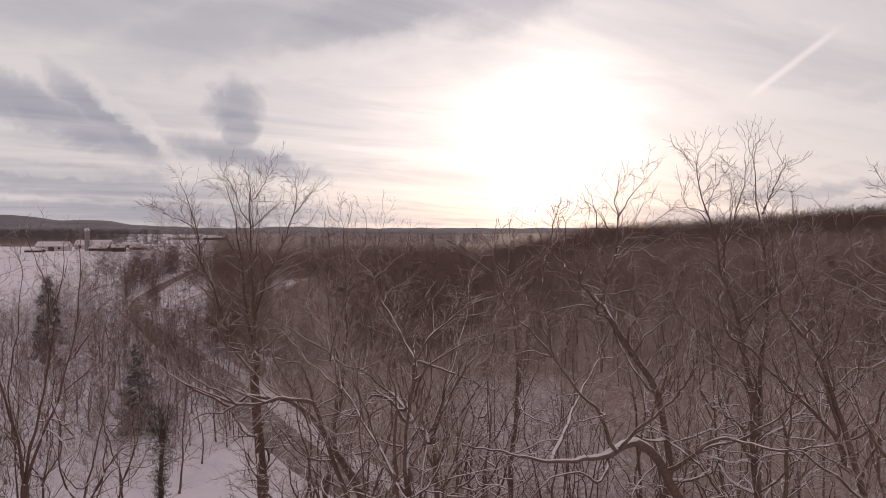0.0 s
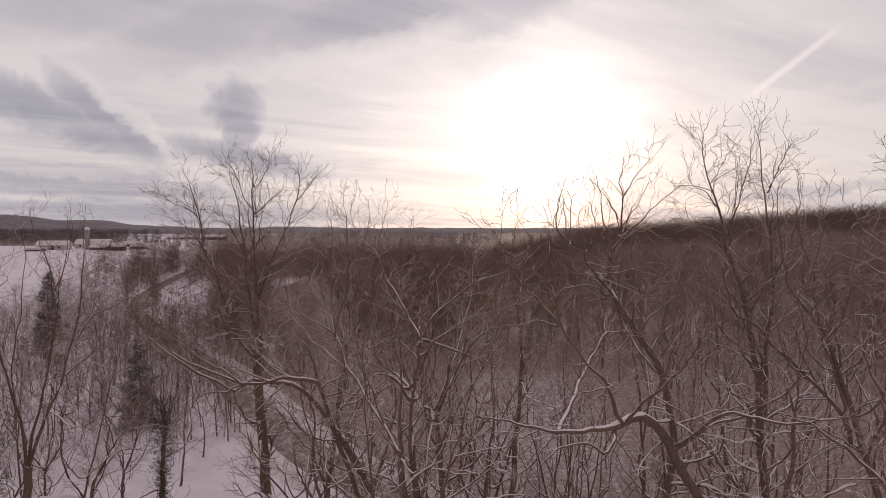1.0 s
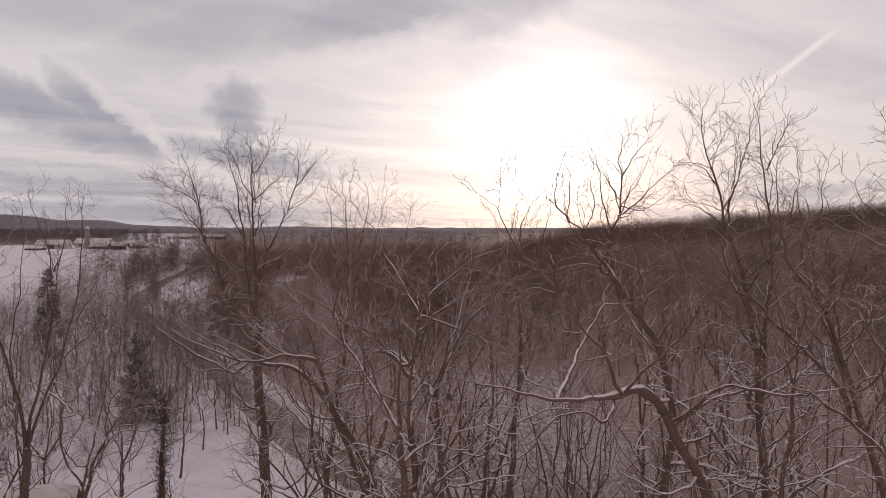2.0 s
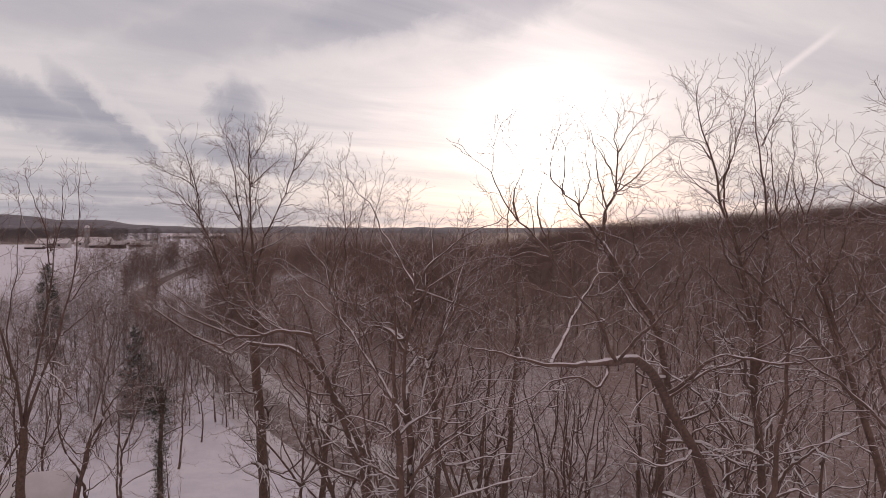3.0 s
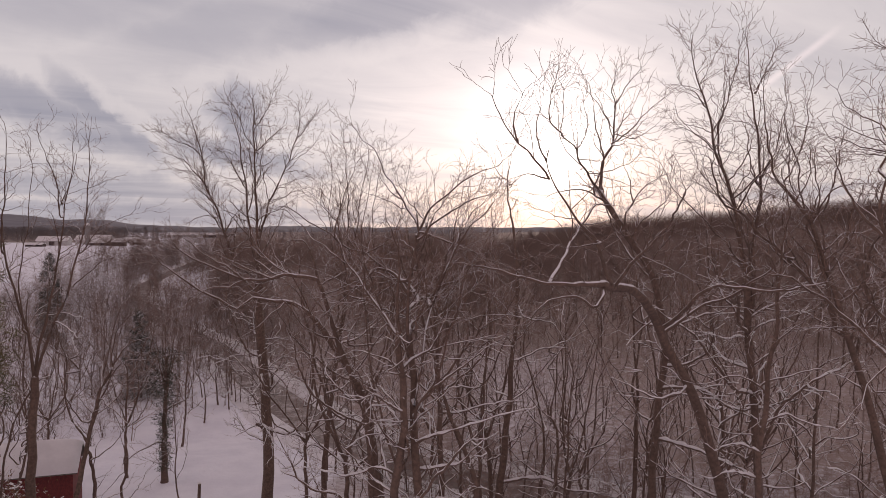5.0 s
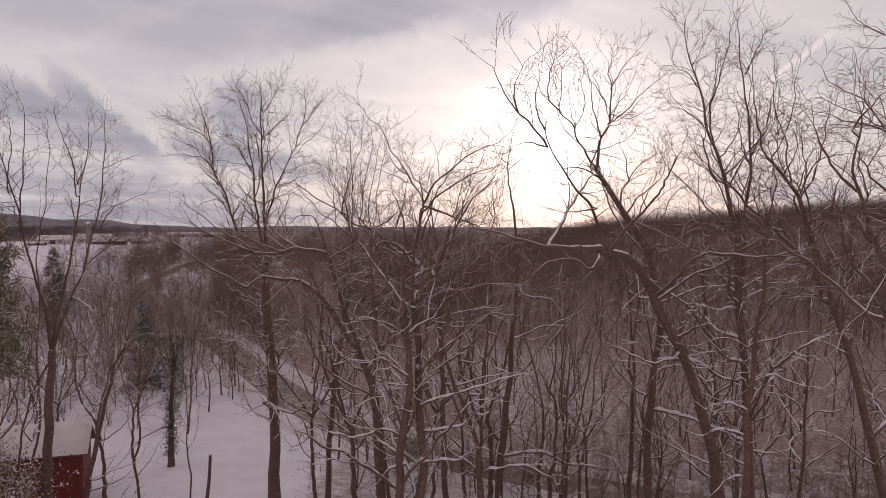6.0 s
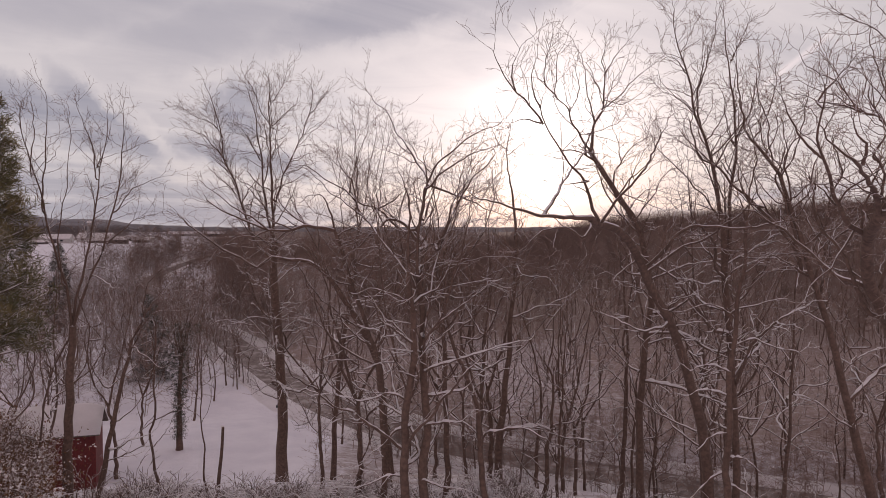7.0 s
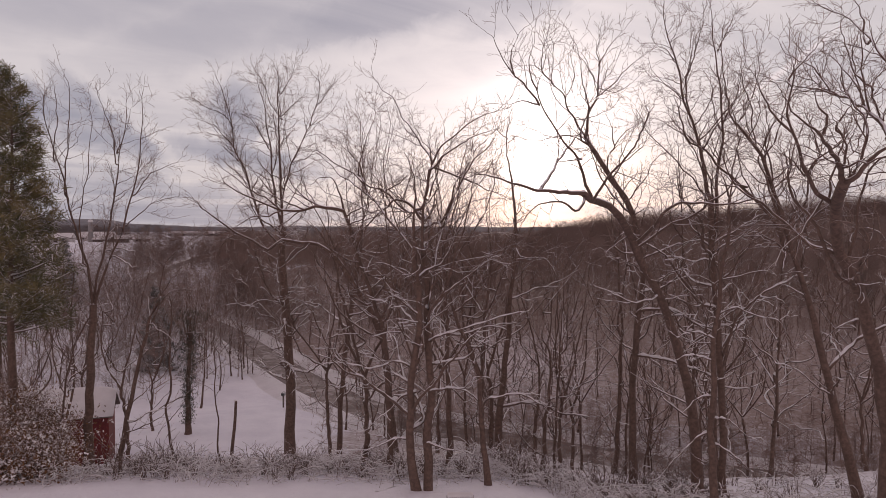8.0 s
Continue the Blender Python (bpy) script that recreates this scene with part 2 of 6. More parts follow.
def tubes(P, R, sides):
    """Tapering tubes along the lines P (n, k, 3) with radii R (n, k)."""
    n, k, _ = P.shape
    T = np.gradient(P, axis=1)
    T /= np.linalg.norm(T, axis=2, keepdims=True) + 1e-9
    ref = np.where(np.abs(T[..., 2:3]) > 0.9, np.array([1.0, 0, 0]), np.array([0, 0, 1.0]))
    A = np.cross(T, ref)
    A /= np.linalg.norm(A, axis=2, keepdims=True) + 1e-9
    B = np.cross(A, T)
    w = np.linspace(0, 2 * np.pi, sides, endpoint=False) + 0.3
    V = P[:, :, None] + R[:, :, None, None] * (np.cos(w)[:, None] * A[:, :, None] + np.sin(w)[:, None] * B[:, :, None])
    idx = np.arange(n * k * sides).reshape(n, k, sides)
    nxt = np.roll(idx, -1, axis=2)
    F = np.stack([idx[:, :-1], nxt[:, :-1], nxt[:, 1:], idx[:, 1:]], axis=-1).reshape(-1, 4)
    return V.reshape(-1, 3), F


def joined(chunks):
    V, F, base = [], [], 0
    for v, f in chunks:
        V.append(v)
        F.append(f + base)
        base += len(v)
    return np.concatenate(V), np.concatenate(F)


def part(name, me, parent, label=""):
    ob = new(name, me)
    ob.parent = parent
    return tagged(ob, label)


def bm_part(name, bm, mat, parent, label=""):
    me = bpy.data.meshes.new(name)
    bm.to_mesh(me)
    bm.free()
    me.materials.append(mat)
    return part(name, me, parent, label)


def box(bm, x0, x1, y0, y1, z0, z1, bevel=0.0):
    vs = bmesh.ops.create_cube(bm, size=1)["verts"]
    bmesh.ops.transform(bm, verts=vs, matrix=Matrix.Translation(((x0 + x1) / 2, (y0 + y1) / 2, (z0 + z1) / 2)) @ Matrix.Diagonal((x1 - x0, y1 - y0, z1 - z0, 1)))
    if bevel:
        es = list({e for v in vs for e in v.link_edges})
        bmesh.ops.bevel(bm, geom=es, offset=bevel, segments=2, affect="EDGES", profile=0.6)
    return bm


rng = np.random.default_rng(7)


# ---- the lie of the land ----
def smooth01(v):
    v = np.clip(v, 0, 1)
    return v * v * (3 - 2 * v)


ROAD_LINE = np.array([(60, 24), (38, 32), (18.5, 40.6), (4.8, 47.6), (-6.4, 55.4), (-12.5, 65.6), (-21, 80.6), (-35, 108), (-52, 133), (-76, 175), (-93, 217), (-106, 275), (-118, 335), (-128, 420)], float)


def road_gap(x, y):
    """Distance from the road's middle."""
    best = np.full(np.shape(x), 1e9)
    for (ax, ay), (bx, by) in zip(ROAD_LINE[:-1], ROAD_LINE[1:]):
        t = np.clip(((x - ax) * (bx - ax) + (y - ay) * (by - ay)) / ((bx - ax) ** 2 + (by - ay) ** 2), 0, 1)
        best = np.minimum(best, np.hypot(x - ax - t * (bx - ax), y - ay - t * (by - ay)))
    return best


def land(x, y):
    x, y = np.asarray(x, float), np.asarray(y, float)
    h = np.interp(y + 3.0 * smooth01((x - 2) / 4), [14, 18, 21, 25, 31, 35, 39, 47, 60, 200], [0.62, 0.6, 0.1, -1.0, -2.3, -4.2, -5.3, -6.0, -7.0, -7.2])
    rise = np.interp(x, [36, 52, 70, 84, 100, 132, 180, 250, 340, 480], [0, 3, 6.5, 10, 12.5, 13.5, 18, 23, 27, 30])
    h = h + rise * smooth01((y - 110) / 290) * (1 - 0.85 * smooth01((y - 450) / 200))
    h = h + 1.0 * smooth01((y - 330) / 260) * smooth01((20 - x) / 100)
    rough = smooth01((y - 19) / 6)
    h = h + rough * (0.25 * np.sin(x * 0.31 + 1) * np.sin(y * 0.27) + 0.1 * np.sin(x * 0.9 + y * 0.5)) + 0.03 * np.sin(x * 0.7) * np.cos(y * 0.5)
    h = h - 0.9 * np.exp(-((x + 23.5) / 4.5) ** 2 - ((y - 36.8) / 3.0) ** 2)
    h = h - 1.6 * np.exp(-((x + 22.5) / 6.5) ** 2 - ((y - 31.5) / 4.0) ** 2)
    h = h + smooth01((y - 300) / 160) * smooth01((-60 - x) / 80) * (5.2 - 3.0 * smooth01((y - 540) / 120))
    flat = smooth01((road_gap(x, y) - 3.0) / 5.0)
    level = np.interp(y, [20, 40, 60, 200, 420], [-6.6, -7.0, -7.2, -7.4, -5.0])
    return h * flat + level * (1 - flat)


def wooded(x, y):
    """How much leaf litter lies on the ground: 0 on open snow, 1 under the woods."""
    x, y = np.asarray(x, float), np.asarray(y, float)
    east = smooth01((x + 8 + 0.34 * y) / 18) * smooth01((y - 60) / 60)
    glade = np.exp(-((x + 0.2 * y) / (5 + 0.02 * y)) ** 2) * smooth01((y - 95) / 20) * smooth01((320 - y) / 40)
    east = east * (1 - 0.75 * glade)
    # near the bank the litter brown also stands in for shade among the stems
    edge = np.interp(y, [24, 34, 44, 55, 65, 80, 108, 160], [-7, -10, -11, -10, -12, -20, -34, -60])
    near = (0.70 - 0.14 * smooth01(x / 4) + 0.16 * smooth01((x - 12) / 10) + 0.14 * smooth01((y - 46) / 8)) * smooth01((y - 21) / 9) * smooth01((x - edge) / 4)
    belt = smooth01((x + 0.72 * y) / 40) * smooth01((-0.43 * y - x) / 40) * smooth01((y - 640) / 60)
    return np.maximum(np.maximum(east, near), belt)


gx = np.sinh(np.linspace(-5.2, 5.2, 180)) * 50
gy = np.concatenate([np.linspace(-60, 12, 20), np.linspace(13, 75, 100), 75 + np.sinh(np.linspace(0.05, 5.0, 90)) * 60])
XX, YY = np.meshgrid(gx, gy)
ground_v = np.stack([XX, YY, land(XX, YY)], -1).reshape(-1, 3)
gi = np.arange(XX.size).reshape(XX.shape)
ground_f = np.stack([gi[:-1, :-1], gi[:-1, 1:], gi[1:, 1:], gi[1:, :-1]], -1).reshape(-1, 4)
ground = new("ground", mesh_of("ground", ground_v, [ground_f], SNOW))
litter = ground.data.attributes.new("litter", "FLOAT", "POINT")
litter.data.foreach_set("value", (0.8 * wooded(XX, YY)).ravel().astype(np.float32))
tagged(ground, "snow-covered ground falling from a lawn into a wooded valley", "ground", kind="structure")

# road: a strip along its line, a little above the snow bed, with ploughed banks
steps = []
for (ax, ay), (bx, by) in zip(ROAD_LINE[:-1], ROAD_LINE[1:]):
    m = max(2, int(math.hypot(bx - ax, by - ay) / 4))
    steps += [(ax + (bx - ax) * i / m, ay + (by - ay) * i / m) for i in range(m)]
steps = np.array(steps)
for _ in range(6):
    steps[1:-1] = (steps[:-2] + 2 * steps[1:-1] + steps[2:]) / 4
tang = np.gradient(steps, axis=0)
side = np.stack([tang[:, 1], -tang[:, 0]], 1) / np.linalg.norm(tang, axis=1)[:, None]
prof = ((-2.4, 0.02), (-2.0, 0.06), (0, 0.11), (2.0, 0.06), (2.4, 0.02))
zr = np.interp(steps[:, 1], [20, 40, 60, 200, 420], [-6.6, -7.0, -7.2, -7.4, -5.0])
rv = np.stack([np.column_stack([steps + side * o, zr + h]) for o, h in prof], 1)
ri = np.arange(rv.shape[0] * len(prof)).reshape(-1, len(prof))
rf = np.stack([ri[:-1, :-1], ri[:-1, 1:], ri[1:, 1:], ri[1:, :-1]], -1).reshape(-1, 4)
tagged(new("road", mesh_of("road", rv.reshape(-1, 3), [rf], ROAD)), "wet brown road with slush, winding down the valley", "road", kind="structure")
for sgn, name in ((-1, "snow_bank_near"), (1, "snow_bank_far")):
    offs = [(2.2, 0.0), (2.5, 0.3), (3.1, 0.46), (3.9, 0.32), (5.2, -0.05)]
    wob = 1 + 0.35 * np.sin(np.arange(len(steps)) * 0.9) * np.sin(np.arange(len(steps)) * 0.37)
    bv = np.stack([np.column_stack([steps + side * o * sgn, zr + h * wob]) for o, h in offs], 1)
    bi = np.arange(bv.shape[0] * len(offs)).reshape(-1, len(offs))
    bf = np.stack([bi[:-1, :-1], bi[:-1, 1:], bi[1:, 1:], bi[1:, :-1]], -1).reshape(-1, 4)
    tagged(new(name, mesh_of(name, bv.reshape(-1, 3), [bf], SNOW_LOAD)), "ploughed snow bank along the road", "snow bank", kind="structure")

# far hills, one low ridge behind another
def ridge(name, dist, bumps, base, label):
    az = np.radians(np.linspace(-62, 62, 260))
    u = np.degrees(az)
    crest = base + sum(h * np.exp(-((u - c) / w) ** 2) for h, c, w in bumps) + base * 0.2 * np.sin(u * 0.9) * np.sin(u * 0.31) + 1.5 * np.sin(u * 2.7)
    rows = [(0.72, -8 + 0 * crest), (0.86, crest * 0.45), (0.94, crest * 0.8), (1.0, crest), (1.12, crest * 0.4), (1.13, crest * 0 - 30)]
    hv = np.stack([np.column_stack([np.sin(az) * dist * k, np.cos(az) * dist * k, z + (3 * np.sin(u * 5 + k * 40) if 0.8 < k < 1 else 0)]) for k, z in rows], 1)
    hi = np.arange(hv.shape[0] * len(rows)).reshape(-1, len(rows))
    hf = np.stack([hi[:-1, :-1], hi[:-1, 1:], hi[1:, 1:], hi[1:, :-1]], -1).reshape(-1, 4)
    tagged(new(name, mesh_of(name, hv.reshape(-1, 3), [hf], HAZED_HILLS)), label, "hills", kind="structure")


ridge("backdrop_hills_far", 4200, ((68, -31.5, 3.4), (40, -25.9, 2.3), (10, -21.5, 2.0), (8, -12, 3.0)), 7, "low wooded hills on the horizon, with blue-grey haze in their colour")
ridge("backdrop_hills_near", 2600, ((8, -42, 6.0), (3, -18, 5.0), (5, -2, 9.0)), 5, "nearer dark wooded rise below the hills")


# ---- bare trees ----
def spline(pts, k):
    """k points along a smooth curve through pts."""
    p = np.array(pts, float)
    ext = np.vstack([2 * p[0] - p[1], p, 2 * p[-1] - p[-2]])
    seg = np.linalg.norm(np.diff(p, axis=0), axis=1)
    at = np.concatenate([[0], np.cumsum(seg)])
    s = np.linspace(0, at[-1], k)
    i = np.clip(np.searchsorted(at, s, side="right") - 1, 0, len(p) - 2)
    u = ((s - at[i]) / seg[i])[:, None]
    a, b, c, d = ext[i], ext[i + 1], ext[i + 2], ext[i + 3]
    return 0.5 * (2 * b + (c - a) * u + (2 * a - 5 * b + 4 * c - d) * u ** 2 + (3 * b - 3 * c + d - a) * u ** 3)


def unit(v):
    return v / (np.linalg.norm(v, axis=-1, keepdims=True) + 1e-9)


def sprout(P, R, per_m, t0, reach, angle, k, up, wild, zig, share, r_min=0.003, shrink=0.45):
    """Side shoots on the lines P, per_m a metre beyond the share t0 of each: crooked, bending to and fro at every knot."""
    n, kk, _ = P.shape
    seg = np.linalg.norm(np.diff(P, axis=1), axis=2).sum(1)
    cnt = rng.poisson(np.maximum(seg * (1 - t0) * per_m, 0.1))
    src = np.repeat(np.arange(n), cnt)
    if not len(src):
        return np.zeros((0, k, 3)), np.zeros((0, k))
    t = t0 + (0.98 - t0) * rng.random(len(src)) ** 0.85
    f = t * (kk - 1)
    i = np.minimum(f.astype(int), kk - 2)
    u = (f - i)[:, None]
    start = P[src, i] * (1 - u) + P[src, i + 1] * u
    r0 = R[src, i] * (1 - u[:, 0]) + R[src, i + 1] * u[:, 0]
    tan = unit(P[src, i + 1] - P[src, i])
    out = unit(np.cross(tan, unit(rng.normal(size=tan.shape))))
    ang = np.radians(angle + rng.normal(size=len(src)) * 13)[:, None]
    d = tan * np.cos(ang) + out * np.sin(ang)
    ln = reach * (0.4 + 0.9 * rng.random(len(src))) * (1 - shrink * t) * np.clip(seg[src] / (2.0 * reach), 0.35, 1.1)
    return crooked(start, d, ln, np.minimum(r0 * share, 0.004 + 0.013 * ln), k, up, wild, zig, r_min)


def crooked(start, d, ln, r0, k, up, wild, zig, r_min):
    """Lines that set off from start along d and bend at each of their k knots."""
    step = (ln / (k - 1))[:, None]
    side = unit(np.cross(d, rng.normal(size=d.shape)))
    pts, cur = [start], start
    for i in range(k - 1):
        d = unit(d + np.array([0, 0, up]) + rng.normal(size=d.shape) * wild + side * (zig if i % 2 else -zig))
        cur = cur + d * step * (0.7 + 0.6 * rng.random((len(d), 1)))
        pts.append(cur)
    return np.stack(pts, 1), np.maximum(r0[:, None] * np.linspace(1, 0.42, k)[None], r_min)


def forked(P, R, reach, k, up, wild, zig, r_min=0.003, ways=2):
    """Each line ends in a fork of thinner ones."""
    tip = np.repeat(P[:, -1], ways, 0)
    tan = np.repeat(unit(P[:, -1] - P[:, -2]), ways, 0)
    out = unit(np.cross(tan, rng.normal(size=tan.shape)))
    out[1::ways] = -out[0::ways]
    ang = np.radians(24 + rng.normal(size=len(tip)) * 9)[:, None]
    seg = np.repeat(np.linalg.norm(np.diff(P, axis=1), axis=2).sum(1), ways)
    ln = np.minimum(reach * (0.6 + 0.7 * rng.random(len(tip))), seg * 0.75)
    return crooked(tip, tan * np.cos(ang) + out * np.sin(ang), ln, np.repeat(R[:, -1], ways) * 0.9, k, up, wild, zig, r_min)


def both(*sets):
    sets = [q for q in sets if len(q[0])]
    return np.concatenate([q[0] for q in sets]), np.concatenate([q[1] for q in sets])


def snow_on(P, R, least=0.0, crown=1e9):
    """Ridges of snow lying on the flatter stretches of the lines."""
    T = unit(np.gradient(P, axis=1))
    flat = np.clip(1 - np.abs(T[..., 2]) / 0.9, 0, 1) ** 0.45
    lumps = 0.65 + 0.7 * rng.random(R.shape)
    r = (R * 0.9 + 0.016) * flat * lumps
    r[(flat < 0.3) | (rng.random(R.shape) < 0.12)] = 0.0006
    r = r * np.clip((crown - P[..., 2]) / 3.5, 0.1, 1.0)       # little stays in the windy crown
    keep = rng.random(len(P)) >= least
    Q = P + np.array([0, 0, 1.0]) * (R * 0.55 + r * 0.45)[..., None]
    return Q[keep], r[keep]


class Tree:
    """A bare tree: stems laid by hand, from which boughs, twigs and snow are grown."""

    def __init__(self, x, y, bare, density):
        self.x, self.y, self.bare, self.density = x, y, bare, density
        self.stems, self.radii = [], []

    def joint(self, p, r0):
        """Where a stem that sets off above the ground leaves the ones laid before it, if that is not at p itself."""
        if not self.stems or p[1] < self.stems[0][0, 2] + 0.4:
            return []
        q = np.array([self.x + p[0], self.y + (p[2] if len(p) > 2 else 0.0), p[1]])
        old = np.concatenate(self.stems)
        old = old[np.concatenate(self.radii) > 0.55 * r0]
        if not len(old):
            return []
        gap = (old - q) * np.array([1, 0.3, 1.3])
        near = old[np.argmin((gap ** 2).sum(1) + 0.2 * np.maximum(0, old[:, 2] - q[2]))]
        return [tuple(near)] if np.linalg.norm(near - q) > 0.12 else []

    def stem(self, r0, r1, *pts):
        lean = 0.0 if not self.stems else rng.normal() * 0.05
        p0 = pts[0]
        full = self.joint(pts[0], r0)
        for q in pts:
            run = math.hypot(q[0] - p0[0], q[1] - p0[1])
            full.append((self.x + q[0], self.y + (q[2] if len(q) > 2 else 0.0) + lean * run, q[1]))
        k = 22
        line = spline(full, k + 2)[:-2] if self.stems and r1 < 0.02 else spline(full, k)
        wob = rng.normal(size=(k, 3)) * min(0.028, 0.0055 * np.linalg.norm(np.diff(np.array(full), axis=0), axis=1).sum())
        wob[1:-1] += 0.5 * (wob[:-2] + wob[2:])
        wob[0] = wob[-1] = 0
        self.stems.append(line + wob)
        s = np.linspace(0, 1, k)
        rad = r0 + (r1 - r0) * s ** 0.8
        if not self.radii:
            rad = rad * (1 + 0.35 * np.exp(-s * k * 0.7))
        self.radii.append(rad)

    def build(self, detail=2, fine=True):
        """Limbs, twigs and snow as vertices and faces; detail 2 for the nearest trees, 0 for those far down the valley."""
        P, R = np.stack(self.stems), np.stack(self.radii)
        d = self.density
        if detail < 2:
            P, R = P[:, ::3], R[:, ::3]
        sides, sub = ((4, 3), (5, 3), (8, 5))[detail]
        thick = (1.5, 1.2, 1.0)[detail]
        first = np.where(R[:, -1] > 0.045)[0]
        rest = np.where(R[:, -1] <= 0.045)[0]
        if len(first) and detail:
            # long crooked boughs low on the trunks, which carry most of the snow
            G = sprout(P[first], R[first], (0, 0.3, 0.5)[detail] * d, self.bare + 0.02, 4.4, 60, P.shape[1], 0.02, 0.16, 0.17, 0.5, 0.012)
            P, R = both((P, R), G)
            rest = np.concatenate([rest, np.arange(len(P) - len(G[0]), len(P))])
        A = [sprout(P[rest], R[rest], (1.1, 1.2, 1.75)[detail] * d, 0.12, 2.2, 46, (4, 5, 7)[detail], 0.03, 0.18, 0.28, 0.55, 0.005, 0.72)] if len(rest) else []
        if detail and len(rest):
            A.append(forked(P[rest], R[rest], 0.55, (4, 5, 7)[detail], 0.03, 0.18, 0.25, 0.005))
        if len(first):
            A.append(sprout(P[first], R[first], (1.1, 0.9, 0.8)[detail] * d, self.bare + 0.05, 2.0, 56, (4, 5, 7)[detail], 0.04, 0.2, 0.28, 0.3, 0.006))
        PA, RA = both(*A)
        RA = RA * thick
        foot, head = P[0, 0, 2], self.top()
        if detail == 2:
            thin = (PA[:, 0, 2] > foot + 0.58 * (head - foot)) | (rng.random(len(PA)) < 0.5)
            PA, RA = PA[thin], RA[thin]
        B = [sprout(PA, RA, (2.4, 2.2, 2.9)[detail], 0.12, 0.95, 46, (3, 3, 4)[detail], 0.03, 0.2, 0.3, 0.6, 0.005 * thick)]
        if detail:
            B.append(forked(PA, RA, 0.5, (3, 3, 4)[detail], 0.03, 0.2, 0.3, 0.005 * thick))
        PB, RB = both(*B)
        if detail == 2:
            thin = (PB[:, 0, 2] > foot + 0.58 * (head - foot)) | (rng.random(len(PB)) < 0.5)
            PB, RB = PB[thin], RB[thin]
        small = [tubes(PB, RB, 3)]
        if detail == 2:
            small.append(tubes(*forked(PB, RB, 0.3, 3, 0.04, 0.2, 0.25, 0.004), 3))
        if detail == 2 and fine:
            small.append(tubes(*sprout(PB, RB, 3.0, 0.15, 0.42, 44, 3, 0.04, 0.2, 0.25, 0.8, 0.004), 3))
        cap = P[:, -1] + unit(P[:, -1] - P[:, -2]) * R[:, -1:] * 0.8
        limbs = joined([tubes(np.concatenate([P, cap[:, None]], 1), np.concatenate([R, R[:, -1:] * 0.2], 1), sides), tubes(PA, RA, sub)])
        crown = head - 0.3 * (head - foot)
        snow = [tubes(*snow_on(P, R, 0, crown), (3, 4, 6)[detail]), tubes(*snow_on(PA, RA, 0.12, crown), 3)]
        lowb = PB[:, 0, 2] < crown
        if lowb.any() and detail:
            snow.append(tubes(*snow_on(PB[lowb], RB[lowb], 0.3 if fine else 0.6, crown), 3))
        return limbs, joined(small), joined(snow)

    def top(self):
        return max(float(s[:, 2].max()) for s in self.stems)

    def grow(self, label, group="", name="bare_tree", category="tree"):
        base = self.stems[0][0]
        off = np.array([base[0], base[1], base[2]])
        ob = new(name)
        ob.location = off
        limbs, twigs, snow = self.build()
        for pname, (v, f), mat, text in (("trunk", limbs, BARK, ""), ("crown", twigs, TWIG, ""), ("snow", snow, SNOW_LOAD, "snow lying on the boughs")):
            part(pname, mesh_of(pname, v - off, [f], mat), ob, text)
        return tagged(ob, label, category, group)


# ---- the tall trees at the edge of the bank ----

t = Tree(-14.98, 24.60, 0.25, 1.6)
t.stem(0.2, 0.13, (0.00, -1.04), (0.13, 2.20), (0.23, 4.54), (0.32, 5.93))
t.stem(0.06, 0.013, (0.30, 5.82), (0.02, 7.56), (-0.42, 8.83), (-0.79, 10.33), (-1.22, 11.94), (-1.59, 13.08), (-1.80, 14.11), (-1.83, 15.37))
t.stem(0.037, 0.008, (-0.81, 10.44), (-0.64, 11.94), (-0.51, 12.97), (-0.43, 13.77), (-0.41, 14.68), (-0.63, 15.60))
t.stem(0.031, 0.008, (-1.20, 11.89), (-1.09, 12.86), (-0.96, 13.77), (-1.10, 14.91))
t.stem(0.06, 0.01, (0.30, 5.82), (0.55, 7.33), (0.83, 8.71), (1.06, 10.10), (1.26, 11.48), (1.39, 12.63), (1.55, 13.77), (1.52, 15.03))
t.stem(0.028, 0.007, (1.29, 11.71), (1.26, 12.86), (0.91, 13.89), (0.60, 14.91))
t.stem(0.025, 0.007, (1.36, 12.17), (1.72, 12.97), (2.04, 14.23))
t.stem(0.06, 0.01, (0.35, 5.93), (0.90, 7.56), (1.50, 8.71), (1.98, 10.10), (2.34, 11.25), (2.54, 12.63), (2.65, 13.77), (2.51, 15.14))
t.stem(0.028, 0.007, (2.10, 10.44), (2.62, 11.20), (3.27, 11.57), (4.01, 11.82))
t.stem(0.028, 0.007, (1.76, 9.22), (2.60, 9.96), (3.30, 10.26), (4.13, 10.42))
t.stem(0.031, 0.007, (-0.02, 7.56), (-0.18, 9.18), (-0.02, 10.56), (0.23, 11.94), (0.41, 13.31), (0.28, 14.91))
t.stem(0.043, 0.033, (-1.44, -1.04), (-0.99, 2.20), (-0.35, 4.65), (0.25, 5.70))
t.grow("tall bare tree with several upright stems, snow on its limbs")

t = Tree(-13.88, 24.90, 0.1, 1.0)
t.stem(0.12, 0.05, (0.00, -1.12), (0.64, 2.36), (1.31, 4.96), (1.86, 6.25))
t.stem(0.031, 0.007, (1.31, 4.96), (2.22, 6.37), (3.86, 6.70), (5.31, 6.88))
t.stem(0.031, 0.007, (1.86, 6.25), (2.46, 7.07), (3.40, 7.35), (4.57, 7.17))
t.stem(0.025, 0.007, (1.86, 6.25), (2.00, 7.54), (2.94, 8.48), (3.77, 8.94))
t.stem(0.019, 0.007, (1.50, 5.43), (2.44, 5.78), (3.38, 5.66))
t.grow("slender leaning bare tree with snowy side twigs")

